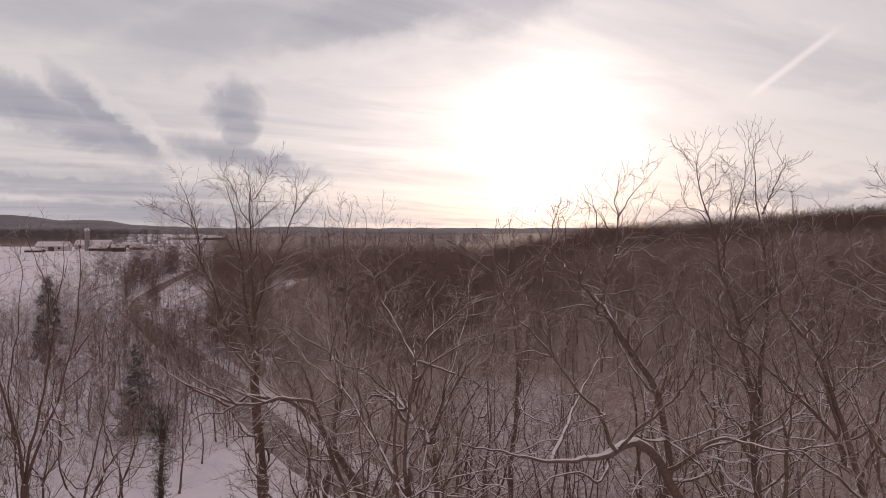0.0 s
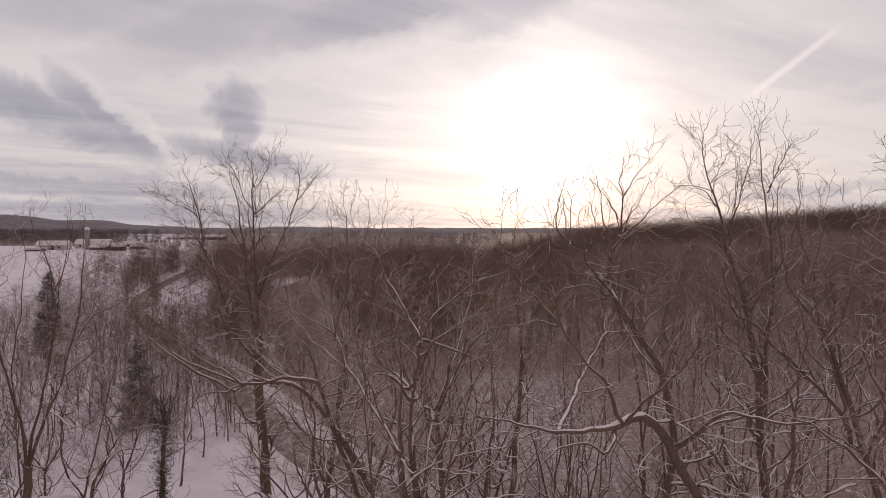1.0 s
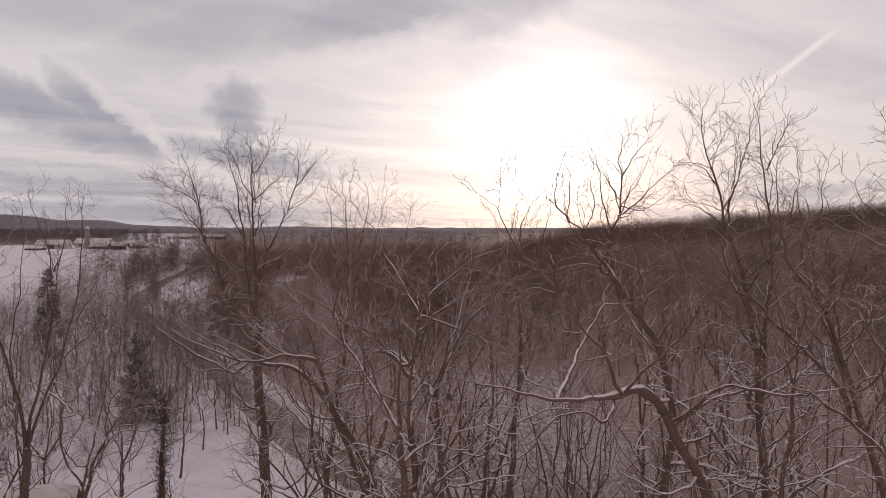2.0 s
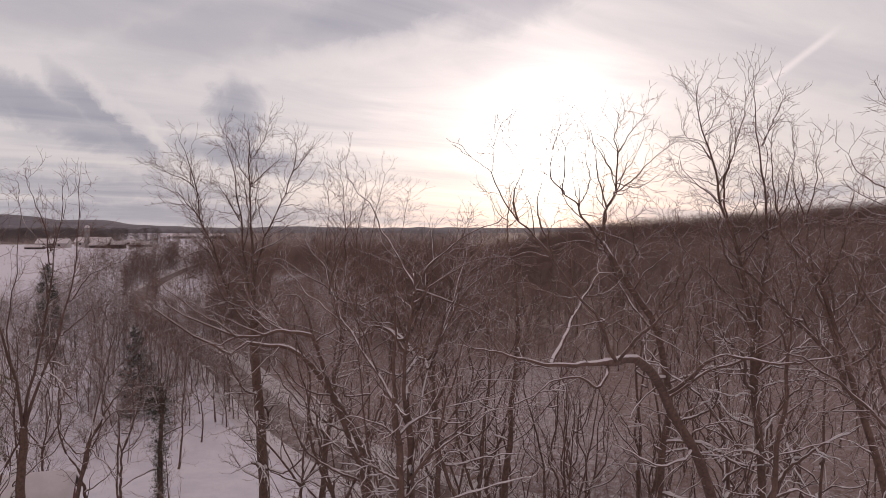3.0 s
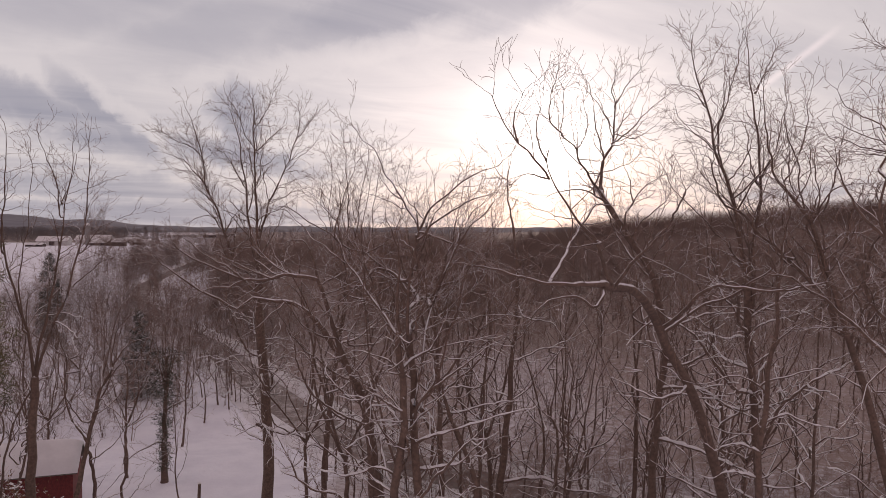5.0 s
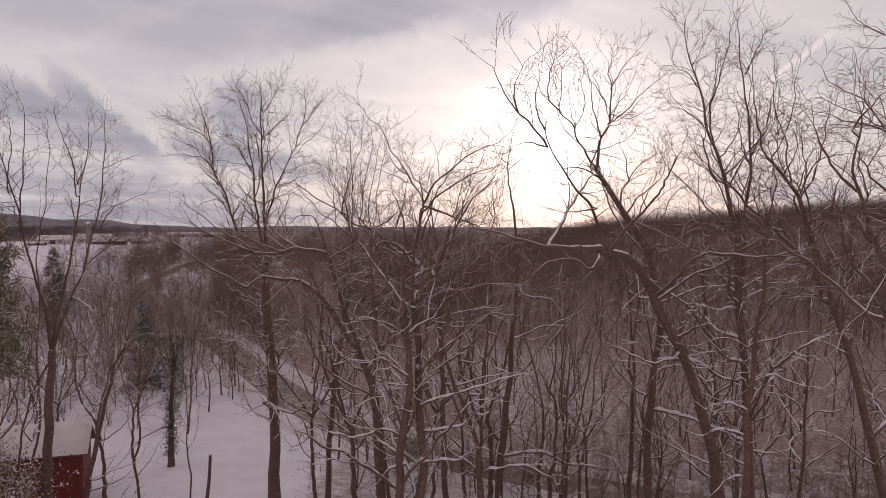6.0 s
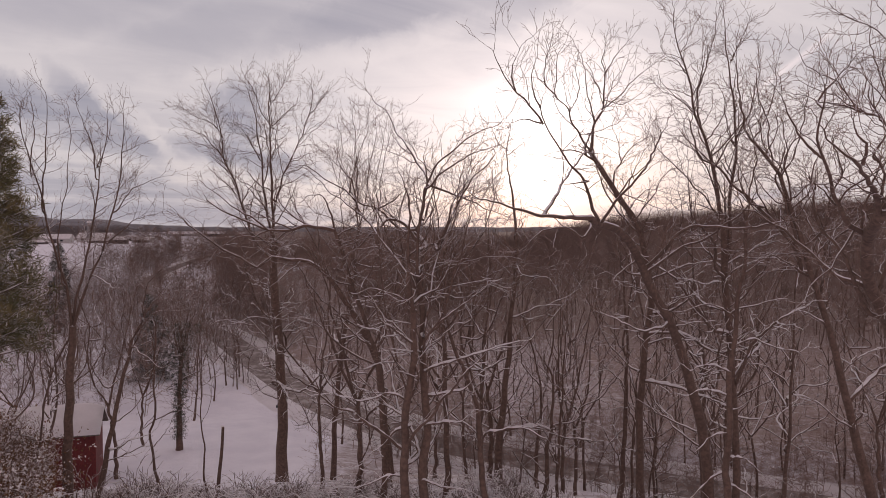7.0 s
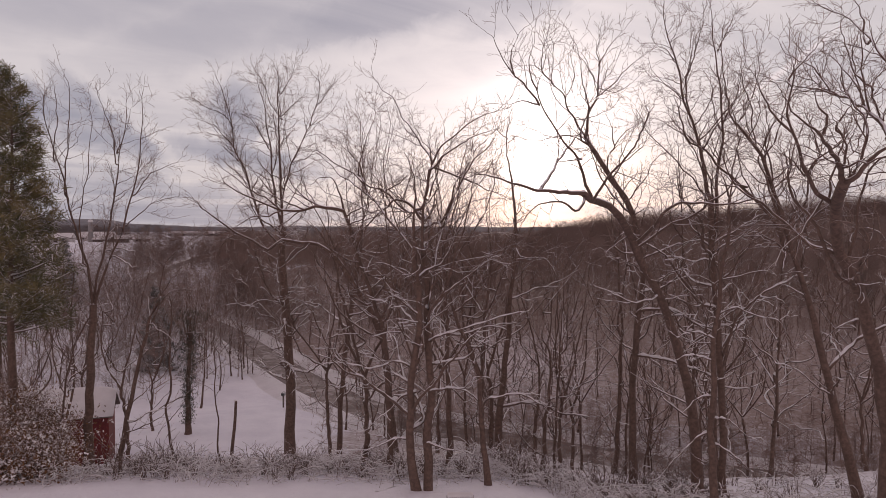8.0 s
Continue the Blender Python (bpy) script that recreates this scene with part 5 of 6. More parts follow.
# ---- far woods: one sheet of many small bare trees ----
def rough_tree(h, n_limb, n_twig, fat=1.0, low=0.15, wide=1.0):
    """Triangles of one far tree, standing at the origin: a crooked stem, spreading limbs in two pieces, a broad crown of twigs."""
    tri = []

    def sliver(u, v, w):
        e = unit(np.cross(v - u, rng.normal(size=3))) * w * h * fat
        tri.append([tuple(u - e), tuple(u + e), tuple(v)])

    knots = [np.array([0, 0, -0.5])]
    for z in (0.3, 0.6, 0.92):
        knots.append(np.array([knots[-1][0] + rng.normal() * 0.045 * h, knots[-1][1] + rng.normal() * 0.045 * h, z * h]))
    for a, b, w in zip(knots[:-1], knots[1:], (0.0052 / fat, 0.0042 / fat, 0.0034 / fat)):
        sliver(a, b + (b - a) * 0.3, w)
        sliver(a, b + (b - a) * 0.3, w)
    spines = [(knots[2], knots[3])]
    for _ in range(n_limb):
        s = 3 * (low + (0.98 - low) * rng.random())
        i = min(2, int(s))
        q0 = knots[i] + (knots[i + 1] - knots[i]) * (s - i)
        a, l = rng.random() * 6.28, wide * h * (0.15 + 0.17 * rng.random()) * (1.2 - 0.2 * s)
        d = np.array([math.cos(a), math.sin(a), 0.1 + 0.6 * rng.random()])
        q1 = q0 + d * l * 0.6
        q2 = q1 + np.array([d[0] * 0.5 + rng.normal() * 0.4, d[1] * 0.5 + rng.normal() * 0.4, 0.25 + 0.6 * rng.random()]) * l * 0.6
        for u, v, w in ((q0, q1, 0.0034), (q1, q2, 0.0026)):
            sliver(u, v, w)
            spines.append((u, v))
    for _ in range(n_twig):
        s, e = spines[rng.integers(len(spines))]
        q = s + (e - s) * (0.15 + 0.85 * rng.random())
        d = unit(rng.normal(size=3) + np.array([0, 0, 0.35])) * h * (0.04 + 0.075 * rng.random())
        w = unit(rng.normal(size=3)) * 0.0019 * h * fat
        tri.append([tuple(q - w), tuple(q + w), tuple(q + d)])
    return np.array(tri, float)


def forest(name, label, xs, ys, lo, hi, kinds, mat=WOODS):
    V = []
    zs = land(xs, ys)
    which = rng.integers(0, len(kinds), len(xs))
    for k, tri in enumerate(kinds):
        sel = np.where(which == k)[0]
        a = rng.random(len(sel)) * 6.28
        s = lo + (hi - lo) * rng.random(len(sel))
        c, sn = np.cos(a)[:, None, None], np.sin(a)[:, None, None]
        X = (tri[None, ..., 0] * c - tri[None, ..., 1] * sn) * s[:, None, None] + xs[sel][:, None, None]
        Y = (tri[None, ..., 0] * sn + tri[None, ..., 1] * c) * s[:, None, None] + ys[sel][:, None, None]
        Z = tri[None, ..., 2] * s[:, None, None] + zs[sel][:, None, None]
        V.append(np.stack([X, Y, Z], -1).reshape(-1, 3))
    V = np.concatenate(V)
    ob = new(name, mesh_of(name, V, [np.arange(len(V)).reshape(-1, 3)], mat, False))
    return tagged(ob, label, "woods", kind="stuff")


kinds_near = [rough_tree(15 + 3 * rng.random(), 22, 112, 1.3) for _ in range(5)]
kinds_far = [rough_tree(16 + 3 * rng.random(), 9, 34, 2.35, 0.06, 1.25) for _ in range(5)]
kinds_distant = [rough_tree(15 + 3 * rng.random(), 10, 28, 5.2, 0.02) for _ in range(3)]


def grove(count, x0, x1, y0, y1, ok, verge=6.0):
    x, y = x0 + (x1 - x0) * rng.random(count), y0 + (y1 - y0) * rng.random(count)
    m = ok(x, y) & (road_gap(x, y) > verge)
    return x[m], y[m]


def in_view(x, y):
    return (np.abs(x) < 20 + 0.72 * y)


def clearing(x, y):
    meadow = (np.abs(x / y + 0.36) < 0.045) & (y > 132) & (y < 262) & (rng.random(np.shape(x)) < 0.93)
    return meadow | (np.abs(x + 0.2 * y) < 6 + 0.02 * y) & (y > 110) & (y < 300) & (rng.random(np.shape(x)) < 0.8)


forest("undergrowth", "undergrowth of thin bare saplings on the slope", *grove(700, -30, 75, 28, 125, lambda x, y: in_view(x, y) & (x > -6 - 0.25 * (y - 30)), 3.4), 0.16, 0.40, kinds_near)
forest("woods", "bare brown woods filling the valley", *grove(1650, -95, 190, 96, 235, lambda x, y: in_view(x, y) & (x > -6 - 0.31 * y) & ~clearing(x, y), 4.5), 0.7, 1.08, kinds_near)
forest("hill_woods", "dense bare brown woods on the hillside", *grove(5200, -140, 400, 235, 500, lambda x, y: in_view(x, y) & (x > -0.36 * y + 0.5 * np.maximum(0, y - 300)) & ~clearing(x, y)), 0.5, 0.76, kinds_far)
forest("crest_woods", "dense bare woods along the crest of the hill", *grove(3000, 30, 360, 372, 462, in_view), 0.6, 0.82, kinds_far)
forest("hill_brush", "low bare brush under the hillside woods", *grove(3300, -60, 400, 320, 470, lambda x, y: in_view(x, y) & (x > 0.05 * y)), 0.36, 0.55, kinds_far)
forest("valley_woods", "bare brown woods beside the valley road", *grove(2400, -140, 10, 120, 380, lambda x, y: (x > -0.39 * y) & ~clearing(x, y)), 0.62, 1.0, kinds_far)
forest("thicket", "tangle of low bare thicket below the meadow", *grove(560, -125, -22, 58, 170, lambda x, y: (x > -0.68 * y - 5) & (x < -16 - 0.2 * (y - 40)), 4.2), 0.3, 0.62, kinds_near, SNOWY_WOODS)
forest("scrub", "brown bare scrub below the meadow", *grove(420, -125, -22, 58, 170, lambda x, y: (x > -0.68 * y - 5) & (x < -16 - 0.2 * (y - 40)), 4.2), 0.3, 0.62, kinds_near)
forest("meadow_trees", "line of bare trees beside the road and fields", *grove(1300, -200, -20, 84, 330, lambda x, y: (road_gap(x, y) < 22 - 0.04 * (y - 110)) & (x > -0.66 * y) & ~clearing(x, y), 3.4), 0.45, 0.8, kinds_near, SNOWY_WOODS)
forest("roadside_trees", "bare brown trees crowding the road", *grove(2600, -112, -18, 98, 262, lambda x, y: (road_gap(x, y) < 9) & (x > -0.45 * y) & ~clearing(x, y), 2.8), 0.45, 0.75, kinds_near)
forest("roadside_brush", "low bare brush along the lower road", *grove(1300, -4, 40, 26, 56, lambda x, y: (road_gap(x, y) < 6.5) & (x < 6 + 0.62 * y), 2.5), 0.16, 0.3, kinds_near)
forest("copse", "copse of bare trees where the road meets the fields", *grove(150, -138, -98, 258, 335, lambda x, y: x < 0, 4.0), 0.75, 1.1, kinds_near)
forest("hedgerow", "snowy hedgerow across the fields", *grove(700, -330, -100, 180, 430, lambda x, y: (np.abs(y - 255 - 0.1 * x) < 5) | (np.abs(y - 340 + 0.05 * x) < 4)), 0.2, 0.4, kinds_far)
forest("hazed_distant_woods", "dark belt of distant woods beyond the farm", *grove(3200, -900, -280, 640, 1350, lambda x, y: (x > -0.72 * y) & (x < -0.43 * y + 30 * np.sin(y * 0.01))), 0.7, 1.1, kinds_distant, HAZED_DISTANT)
forest("field_trees", "scattered bare trees between white fields", *grove(3400, -560, 300, 540, 1500, lambda x, y: (x > -0.42 * y) & (np.sin(x * 0.011 + 2) + np.sin(y * 0.013 + x * 0.006) > -0.1)), 0.5, 0.9, kinds_distant, HAZED_DISTANT)
# dark trees round the farmhouse
forest("farm_trees", "dark trees round the farmhouse", *grove(30, -222, -204, 462, 478, lambda x, y: x < 0), 0.3, 0.45, kinds_near)


# ---- evergreens ----
def needle_clumps(centres, dirs, size, count, blade=0.11):
    """Sprays of thin needle blades round each centre."""
    n = len(centres)
    c = np.repeat(centres, count, 0) + rng.normal(size=(n * count, 3)) * size * 0.45
    d = unit(np.repeat(dirs, count, 0) * 0.8 + rng.normal(size=(n * count, 3)) * 0.75 + np.array([0, 0, 0.15])) * size * (0.6 + 0.7 * rng.random((n * count, 1)))
    w = unit(np.cross(d, rng.normal(size=d.shape))) * size * blade
    V = np.stack([c - w, c + w, c + d + w * 0.4, c + d - w * 0.4], 1).reshape(-1, 3)
    return V, np.arange(len(V)).reshape(-1, 4)


def evergreen(x, y, height, reach, r, bare, layers, mat, label, name, clump, droop=0.0):
    z = float(land(x, y)) - 0.1
    ob = new(name)
    ob.location = (x, y, z)
    trunk = spline([(0, 0, 0), (rng.normal() * 0.1, 0, height * 0.4), (rng.normal() * 0.12, 0, height * 0.75), (0, 0, height)], 16)[None]
    rad = (r * np.linspace(1, 0.06, 16))[None]
    B, RB = [], []
    for i in range(layers):
        h = bare + (1 - bare) * (i + rng.random()) / layers
        l = reach * min(1.0, 0.12 + 1.25 * (1 - h)) * (0.6 + 0.55 * rng.random())
        a = rng.random() * 6.28
        s = np.linspace(0, 1, 6)
        o = trunk[0, min(15, int(h * 15))]
        rise = 0.35 * h - droop
        B.append(np.column_stack([o[0] + math.cos(a) * l * s, o[1] + math.sin(a) * l * s, h * height + l * (rise * s + 0.18 * s ** 2 * (1 if not droop else -0.6))]))
        RB.append(np.linspace(0.03, 0.008, 6) * (0.5 + l / reach))
    B, RB = np.array(B), np.array(RB)
    S, RS = sprout(B, RB, 4.2, 0.15, reach * 0.32, 50, 4, 0.05, 0.1, 0.05, 0.5, 0.004)
    v, f = joined([tubes(trunk, rad, 8), tubes(B, RB, 4), tubes(S, RS, 3)])
    part("trunk", mesh_of("trunk", v, [f], BARK), ob)
    tips = np.concatenate([S[:, 1:].reshape(-1, 3), B[:, 3:].reshape(-1, 3)])
    dirs = np.concatenate([np.repeat(unit(S[:, -1] - S[:, 0]), 3, 0), np.repeat(unit(B[:, -1] - B[:, 0]), 3, 0)])
    v, f = needle_clumps(tips, dirs, clump, 12, 0.06)
    part("needles", mesh_of("needles", v, [f], mat, False), ob)
    v, f = tubes(*snow_on(B, RB, 0.3), 4)
    tagged(part("snow", mesh_of("snow", v, [f], SNOW_LOAD), ob, "snow lying on the boughs"), kind="stuff")
    return tagged(ob, label, "tree")


def snow_pads(centres, size):
    """Small lumps of snow, flattened, each with its own outline."""
    ring = np.array([(math.cos(a), math.sin(a)) for a in np.linspace(0, 2 * np.pi, 6, endpoint=False)])
    n = len(centres)
    s = size * (0.5 + 0.8 * rng.random((n, 1, 1)))
    V = np.zeros((n, 13, 3))
    V[:, 0] = centres + np.array([0, 0, size * 0.45])
    V[:, 1:7, :2] = ring[None] * s * 0.6 * (0.7 + 0.5 * rng.random((n, 6, 1)))
    V[:, 1:7, 2] = size * 0.28
    V[:, 7:13, :2] = ring[None] * s * (0.7 + 0.5 * rng.random((n, 6, 1)))
    V[:, 7:13, 2] = -size * 0.1
    V[:, 1:] += centres[:, None]
    F = []
    for i in range(6):
        j = (i + 1) % 6
        F += [(0, 1 + i, 1 + j, 1 + j), (1 + i, 7 + i, 7 + j, 1 + j)]
    tri = np.array([q[:3] for q in F if q[2] == q[3]])
    quad = np.array([q for q in F if q[2] != q[3]])
    quad = np.concatenate([quad, np.array([(t[0], t[1], t[2], t[2]) for t in tri])[:0]]) if len(quad) else quad
    base = (np.arange(n) * 13)[:, None, None]
    # the caps are split into quads over pairs of sectors
    caps = np.array([(0, 1, 2, 3), (0, 3, 4, 5), (0, 5, 6, 1)])
    allf = np.concatenate([(quad[None] + base).reshape(-1, 4), (caps[None] + base).reshape(-1, 4)])
    return V.reshape(-1, 3), allf


evergreen(-17.3, 23.6, 15.8, 2.9, 0.2, 0.34, 135, NEEDLES, "tall white pine with sparse snow-dusted needles", "pine_tree", 0.26)
evergreen(-20.4, 27.5, 13.2, 2.6, 0.17, 0.42, 70, NEEDLES, "pine with browning needles and snow", "pine_tree", 0.26)
evergreen(-32.5, 75.0, 9.4, 2.4, 0.14, 0.06, 110, SPRUCE, "dark spruce with snow on its boughs", "spruce_tree", 0.24, 0.3)
evergreen(-61.5, 110.0, 14.5, 2.6, 0.2, 0.1, 60, SPRUCE, "dark spruce among bare trees", "spruce_tree", 0.4, 0.3)

# a trunk wrapped in ivy
t = Tree(-18.95, 46.9, 0.3, 0.9)
t.stem(0.22, 0.1, (0, -6.15), (0.05, -3.0), (0.2, 0.0), (0.3, 2.6))
for dx, dz in ((-0.9, 4.6), (0.2, 5.2), (1.1, 4.4), (0.6, 5.6), (-0.4, 5.4)):
    t.stem(0.07, 0.012, (0.2, 0.0), (0.2 + dx * 0.5, 2.2), (0.3 + dx, dz))
ivy_tree = t.grow("bare tree with its trunk wrapped in dark ivy", name="ivy_tree")
hs = rng.random(900)
cs = np.column_stack([0.25 * hs + rng.normal(size=900) * (0.24 + 0.36 * hs ** 2), rng.normal(size=900) * (0.24 + 0.36 * hs ** 2), 1.0 + 8.2 * hs])
v, f = needle_clumps(cs, unit(np.column_stack([rng.normal(size=900), rng.normal(size=900), np.zeros(900)])), 0.16, 5)
part("ivy", mesh_of("ivy", v, [f], IVY, False), ivy_tree, "dark green ivy leaves")

# beech bushes that kept their withered leaves, in front of the shed
def beech_bush(bx, by, bh, leaves):
    t = Tree(bx, by, 0.1, 1.2)
    z0 = float(land(bx, by))
    for i in range(11):
        a, s = rng.random() * 6.28, 0.5 * rng.random()
        t.stem(0.022, 0.006, (rng.normal() * 0.1, z0 - 0.1, 0), (math.cos(a) * s, z0 + bh * 0.5, math.sin(a) * s), (math.cos(a) * s * 2.4, z0 + bh * (0.7 + 0.3 * rng.random()), math.sin(a) * s * 2.4))
    bush = t.grow("leafy beech bush with withered brown leaves and snow", name="beech_bush", category="shrub")
    cs = np.column_stack([rng.normal(size=leaves) * 0.75, rng.normal(size=leaves) * 0.75, bh * (0.1 + 0.85 * rng.random(leaves))])
    v, f = needle_clumps(cs, unit(rng.normal(size=(leaves, 3))), 0.10, 2, 0.24)
    part("leaves", mesh_of("leaves", v, [f], DEAD, False), bush, "withered brown leaves")
    n = leaves // 6
    tufts = np.repeat(cs[:n // 4], 4, 0) + rng.normal(size=(n // 4 * 4, 3)) * (0.12, 0.12, 0.03) + (0, 0, 0.06)
    flat = unit(rng.normal(size=(len(tufts), 3)) * (1, 1, 0.15))
    v, f = needle_clumps(tufts, flat, 0.12, 1, 0.34)
    tagged(part("snow", mesh_of("snow", v, [f], SNOW_LOAD, False), bush), "snow lying on the leaves", kind="stuff")


for bx, by, bh in ((-17.0, 24.4, 2.5), (-15.6, 22.6, 1.4), (-18.3, 25.6, 3.2), (-16.8, 22.0, 2.0), (-19.6, 26.8, 3.8), (-17.6, 22.9, 3.4), (-14.6, 20.6, 1.3), (-15.8, 20.3, 2.0), (-17.0, 20.6, 2.8), (-18.6, 23.6, 3.6), (-20.2, 25.4, 4.0), (-18.0, 27.4, 2.6)):
    beech_bush(bx, by, bh, 1300)

# a thicker fringe of snowy shrubs where the lawn ends
for i, (x, y) in enumerate(spots_in(120, -13.5, 9, 19.8, 25.0, 0.5, lambda x, y: y > 20.5 + 0.6 * math.sin(1.3 * x) - 3.4 * float(smooth01((x - 2) / 4)))):
    k = 0.6 + 0.7 * rng.random()
    ob = copy_thing(shrub_kinds[i % len(shrub_kinds)], pose(x, y, float(land(x, y)) - 0.05, 0, 0, rng.random() * 360))
    ob.scale = (k, k, k * (0.7 + 0.5 * rng.random()))
brambles(2000, -14, 9, 20.4, 26)


# ---- red shed ----
def shed(x, y, z, w, d, wall, rise, turn):
    ob = new("shed")
    ob.matrix_basis = pose(x, y, z, 0, 0, turn)
    bm = box(bmesh.new(), -w / 2, w / 2, 0, d, -0.6, wall)
    bm_part("wall", bm, RED, ob)
    n = int(w / 0.2)
    batten = None
    for i in range(n + 1):
        bx = -w / 2 + 0.02 + (w - 0.04) * i / n
        if batten is None:
            ob2 = bm_part("batten", box(bmesh.new(), -0.018, 0.018, -0.018, 0.0, 0.0, wall - 0.02), RED, ob)
            batten = ob2.data
        else:
            ob2 = part("batten", batten, ob)
        ob2.location = (bx, 0, 0)
    for sx in (-1, 1):
        bm_part("corner_board", box(bmesh.new(), sx * w / 2 - 0.05, sx * w / 2 + 0.05, -0.03, 0.07, 0, wall - 0.01, 0.006), RED, ob)
    # gable ends and roof slopes
    for sx in (-1, 1):
        bm = bmesh.new()
        q = [bm.verts.new(c) for c in ((sx * w / 2, 0, wall), (sx * w / 2, d, wall), (sx * w / 2, d / 2, wall + rise), (sx * (w / 2 - 0.08), 0, wall), (sx * (w / 2 - 0.08), d, wall), (sx * (w / 2 - 0.08), d / 2, wall + rise))]
        for fc in ((0, 1, 2), (5, 4, 3), (0, 3, 4, 1), (1, 4, 5, 2), (2, 5, 3, 0)):
            bm.faces.new([q[i] for i in fc])
        bm_part("gable", bm, RED, ob)
    o, ov = 0.3, 0.3
    drop = rise / (d / 2) * o
    for side_y in (0, 1):
        for name, th, lift, mat, grow in (("roof", 0.08, 0.0, GREY_WOOD, 0.0), ("roof_snow", 0.30, 0.085, SNOW_LOAD, 0.05)):
            bm = bmesh.new()
            m, k = 14, 7
            grid = {}
            for top in (0, 1):
                for i in range(m + 1):
                    for j in range(k + 1):
                        u, v = i / m, j / k
                        edge = 1.0
                        if name == "roof_snow" and top:
                            edge = min(1.0, 6 * u, 6 * (1 - u)) ** 0.5 * min(1.0, 5 * v) ** 0.5 if 0 < u < 1 and v > 0 else 0.05
                            edge *= 0.85 + 0.2 * noise.noise((u * 5, v * 3, side_y))
                        yy = -o - grow + v * (d / 2 + o + grow)
                        zz = wall - drop + v * (rise + drop) + lift + top * th * edge
                        grid[top, i, j] = bm.verts.new((-w / 2 - ov - grow + u * (w + 2 * ov + 2 * grow), yy if not side_y else d - yy, zz))
            for i in range(m):
                for j in range(k):
                    for top in (0, 1):
                        bm.faces.new([grid[top, a, b] for a, b in ((i, j), (i + 1, j), (i + 1, j + 1), (i, j + 1))])
            for i in range(m):
                bm.faces.new([grid[0, i, 0], grid[0, i + 1, 0], grid[1, i + 1, 0], grid[1, i, 0]])
            for j in range(k):
                for i in (0, m):
                    bm.faces.new([grid[0, i, j], grid[0, i, j + 1], grid[1, i, j + 1], grid[1, i, j]])
            bmesh.ops.recalc_face_normals(bm, faces=bm.faces[:])
            for fc in bm.faces:
                fc.smooth = name == "roof_snow"
            bm_part(name, bm, mat, ob, "thick rounded snow" if name == "roof_snow" else "")
    bm = box(bmesh.new(), -w * 0.2 - 0.5, -w * 0.2 + 0.5, -0.05, -0.01, 0.05, 1.95)
    door = bm_part("door", bm, RED, ob, "red board door")
    bm_part("handle", box(bmesh.new(), -w * 0.2 + 0.38, -w * 0.2 + 0.42, -0.09, -0.05, 0.95, 1.1, 0.008), METAL, door)
    return tagged(ob, "small red board shed with a thick snow-covered roof", "shed")


shed(-23.7, 38.2, -5.45, 5.6, 2.8, 3.1, 1.05, 17)

# ---- the broken snag, the mailbox post ----
snag = new("snag")
snag.location = (-9.42, 25.6, float(land(-9.42, 25.6)) - 0.1)
line = spline([(0, 0, 0), (0.08, 0, 1.1), (0.2, 0.02, 2.2), (0.26, 0.02, 3.2)], 12)[None]
v, f = tubes(line, np.linspace(0.085, 0.055, 12)[None], 8)
part("stem", mesh_of("stem", v, [f], BARK), snag)
v, f = snow_pads(np.array([[0.26, 0.02, 3.2]]), 0.09)
part("snow_cap", mesh_of("snow_cap", v, [f], SNOW_LOAD), snag)
tagged(snag, "broken dead tree stem standing like a post", "dead tree")

bench = new("garden_bench")
bench.location = (0.2, 17.3, float(land(0.2, 17.3)) - 0.05)
for sx in (-1, 1):
    bm_part("leg", box(bmesh.new(), sx * 0.24 - 0.11, sx * 0.24 + 0.11, -0.12, 0.12, -0.05, 0.2, 0.012), BLACK, bench)
bm_part("seat", box(bmesh.new(), -0.42, 0.42, -0.15, 0.15, 0.2, 0.245, 0.01), GREY_WOOD, bench)
bm = box(bmesh.new(), -0.40, 0.40, -0.14, 0.14, 0.246, 0.33, 0.038)
bm_part("snow_cap", bm, SNOW_LOAD, bench, "cushion of snow")
tagged(bench, "small low bench capped with snow on the lawn", "bench")

mail = new("mailbox")
mail.location = (-14.6, 58.5, float(land(-14.6, 58.5)))
bm_part("post", box(bmesh.new(), -0.06, 0.06, -0.06, 0.06, -0.2, 1.15, 0.01), GREY_WOOD, mail)
bm = bmesh.new()
bmesh.ops.create_cone(bm, cap_ends=True, segments=16, radius1=0.15, radius2=0.15, depth=0.55, matrix=Matrix.Translation((0, 0, 1.32)) @ pose(0, 0, 0, 90, 0, 0))
box(bm, -0.15, 0.15, -0.275, 0.275, 1.15, 1.32)
bm_part("box", bm, METAL, mail, "grey rounded metal box")
tagged(mail, "grey metal mailbox on a wooden post by the road", "mailbox")


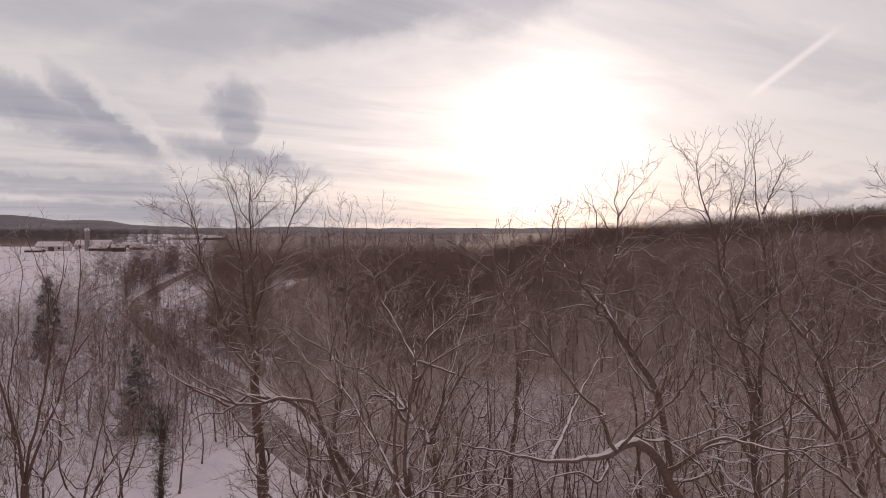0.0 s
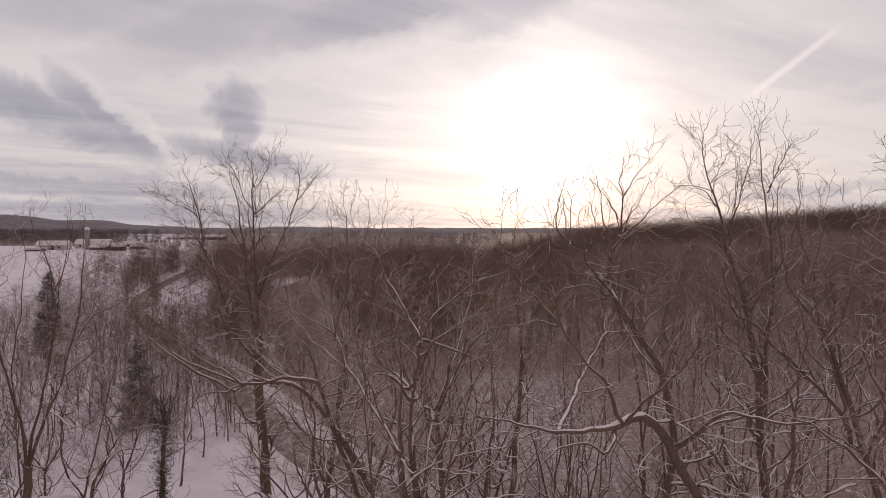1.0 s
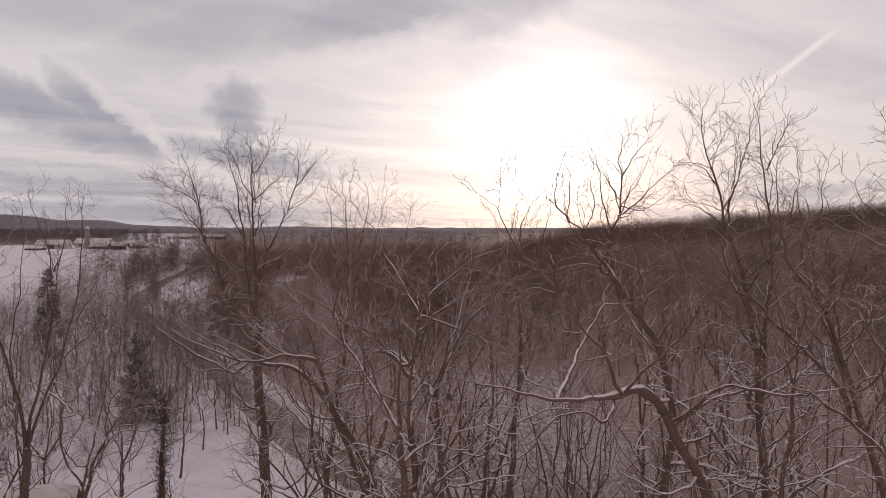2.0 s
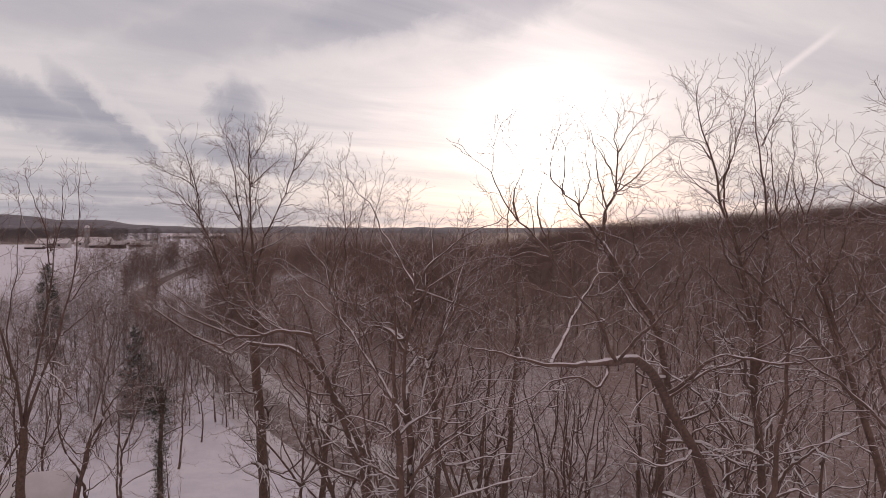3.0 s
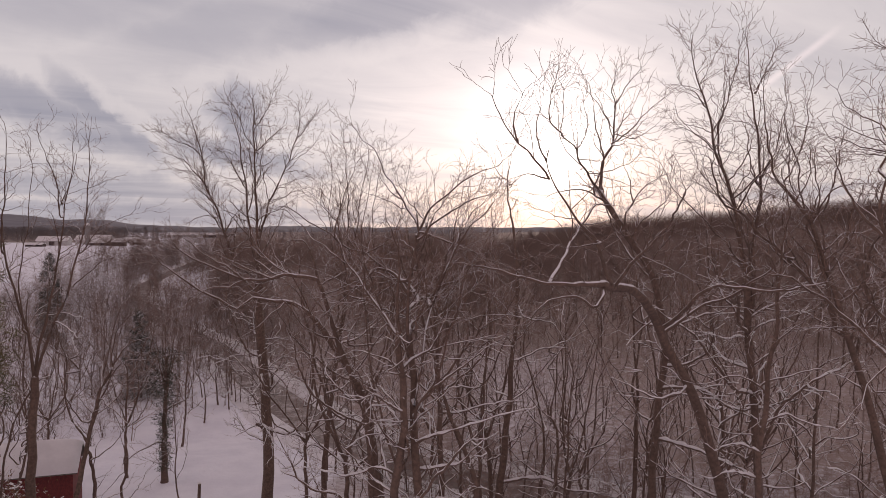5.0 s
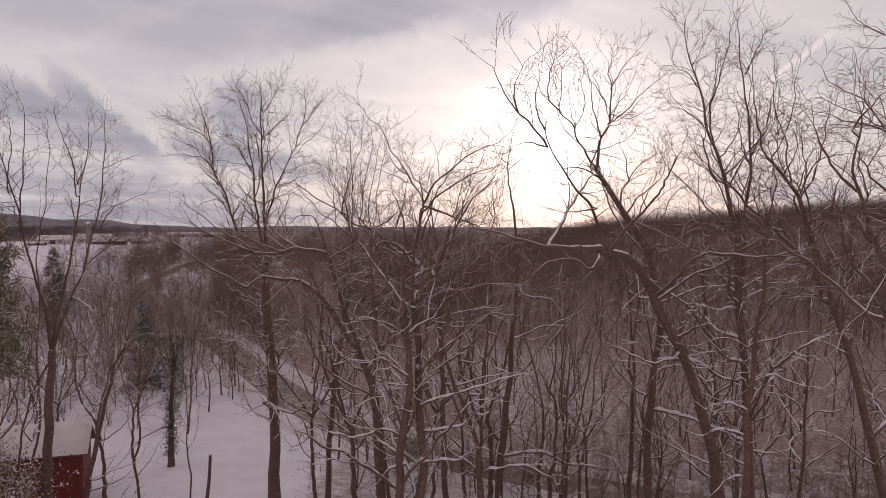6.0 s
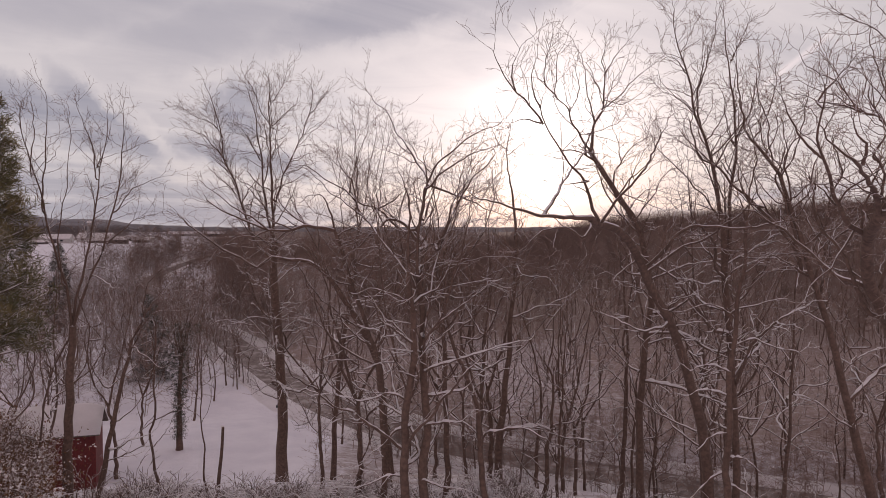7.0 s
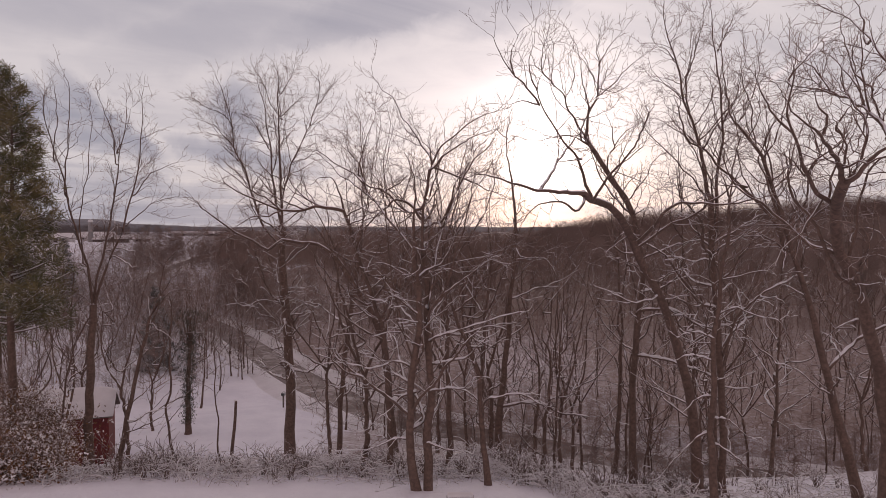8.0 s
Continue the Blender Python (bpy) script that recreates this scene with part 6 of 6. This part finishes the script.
# ---- the farm across the fields ----
def barn(x, y, w, d, wall, rise, turn, siding, label, name="barn"):
    ob = new(name)
    ob.matrix_basis = pose(x, y, float(land(x, y)) - 0.2, 0, 0, turn)
    bm_part("wall", box(bmesh.new(), -w / 2, w / 2, -d / 2, d / 2, -1, wall), siding, ob)
    for sx in (-1, 1):
        bm = bmesh.new()
        q = [bm.verts.new((sx * (w / 2 - 0.1), *c)) for c in ((-d / 2, wall), (d / 2, wall), (0, wall + rise))]
        bm.faces.new(q)
        bm_part("gable", bm, siding, ob)
    bm = bmesh.new()
    e = rise / (d / 2) * 0.5
    top = [bm.verts.new(c) for sx in (-1, 1) for c in ((sx * (w / 2 + 0.4), -d / 2 - 0.5, wall - e), (sx * (w / 2 + 0.4), 0, wall + rise), (sx * (w / 2 + 0.4), d / 2 + 0.5, wall - e), (sx * (w / 2 + 0.4), d / 2 + 0.5, wall - e + 0.35), (sx * (w / 2 + 0.4), 0, wall + rise + 0.35), (sx * (w / 2 + 0.4), -d / 2 - 0.5, wall - e + 0.35))]
    for i in range(6):
        j = (i + 1) % 6
        bm.faces.new([top[i], top[j], top[6 + j], top[6 + i]])
    for q in ((0, 1, 4, 5), (1, 2, 3, 4)):
        bm.faces.new([top[i] for i in q])
        bm.faces.new([top[6 + i] for i in reversed(q)])
    bmesh.ops.recalc_face_normals(bm, faces=bm.faces[:])
    bm_part("roof", bm, SNOW_LOAD, ob, "snow-covered roof")
    for i in range(max(2, int(w / 7))):
        wx = -w / 2 + w * (i + 0.5) / max(2, int(w / 7))
        bm_part("window", box(bmesh.new(), wx - 0.8, wx + 0.8, -d / 2 - 0.06, -d / 2, wall * 0.35, wall * 0.7), GLASS, ob)
    bm_part("door", box(bmesh.new(), -1.8, 1.8, -d / 2 - 0.1, -d / 2 - 0.02, -0.5, wall * 0.8), BARN_DARK, ob)
    return tagged(ob, label, "barn", "farm buildings")


barn(-268, 488, 20, 9, 3.4, 2.6, 8, BARN, "long pale barn with a snow-covered roof")
barn(-256, 520, 24, 9, 3.6, 3.0, 4, BARN, "long low cattle barn with a snowy roof")
barn(-230, 478, 13, 9, 2.2, 2.4, -12, BARN_DARK, "dark barn with a steep snowy roof")
barn(-216, 472, 8, 7, 3.0, 2.0, 14, BARN_DARK, "dark farmhouse with a snowy roof", "farmhouse")
barn(-266, 462, 11, 5, 1.6, 0.9, 0, BARN_DARK, "low dark machine shed with snow on top")
barn(-212, 498, 13, 8, 2.2, 1.8, -4, BARN, "pale farm building with a snowy roof")
barn(-240, 545, 10, 7, 2.4, 1.6, 20, BARN, "small white farm building with a snowy roof")
barn(-370, 1010, 42, 14, 4.0, 3.0, 6, BARN, "wide far barn with a white roof")
barn(-322, 1000, 30, 12, 4.0, 3.0, -5, BARN_DARK, "far dark barn with a white roof")
silo = new("silo")
silo.location = (-243, 484, float(land(-243, 484)))
bm = bmesh.new()
bmesh.ops.create_cone(bm, cap_ends=True, segments=28, radius1=1.6, radius2=1.55, depth=15, matrix=Matrix.Translation((0, 0, 7.0)))
bm_part("tower", bm, CONCRETE, silo)
for i in range(7):
    bm = bmesh.new()
    bmesh.ops.create_cone(bm, cap_ends=False, segments=28, radius1=1.63, radius2=1.63, depth=0.14, matrix=Matrix.Translation((0, 0, 1.5 + 1.9 * i)))
    bm_part("hoop", bm, METAL, silo)
bm = bmesh.new()
bmesh.ops.create_uvsphere(bm, u_segments=24, v_segments=12, radius=1.7, matrix=Matrix.Translation((0, 0, 14.4)) @ Matrix.Diagonal((1, 1, 0.8, 1)))
bm_part("dome", bm, SNOW_LOAD, silo, "white domed top")
tagged(silo, "tall concrete silo with a white domed top", "silo", "farm buildings")
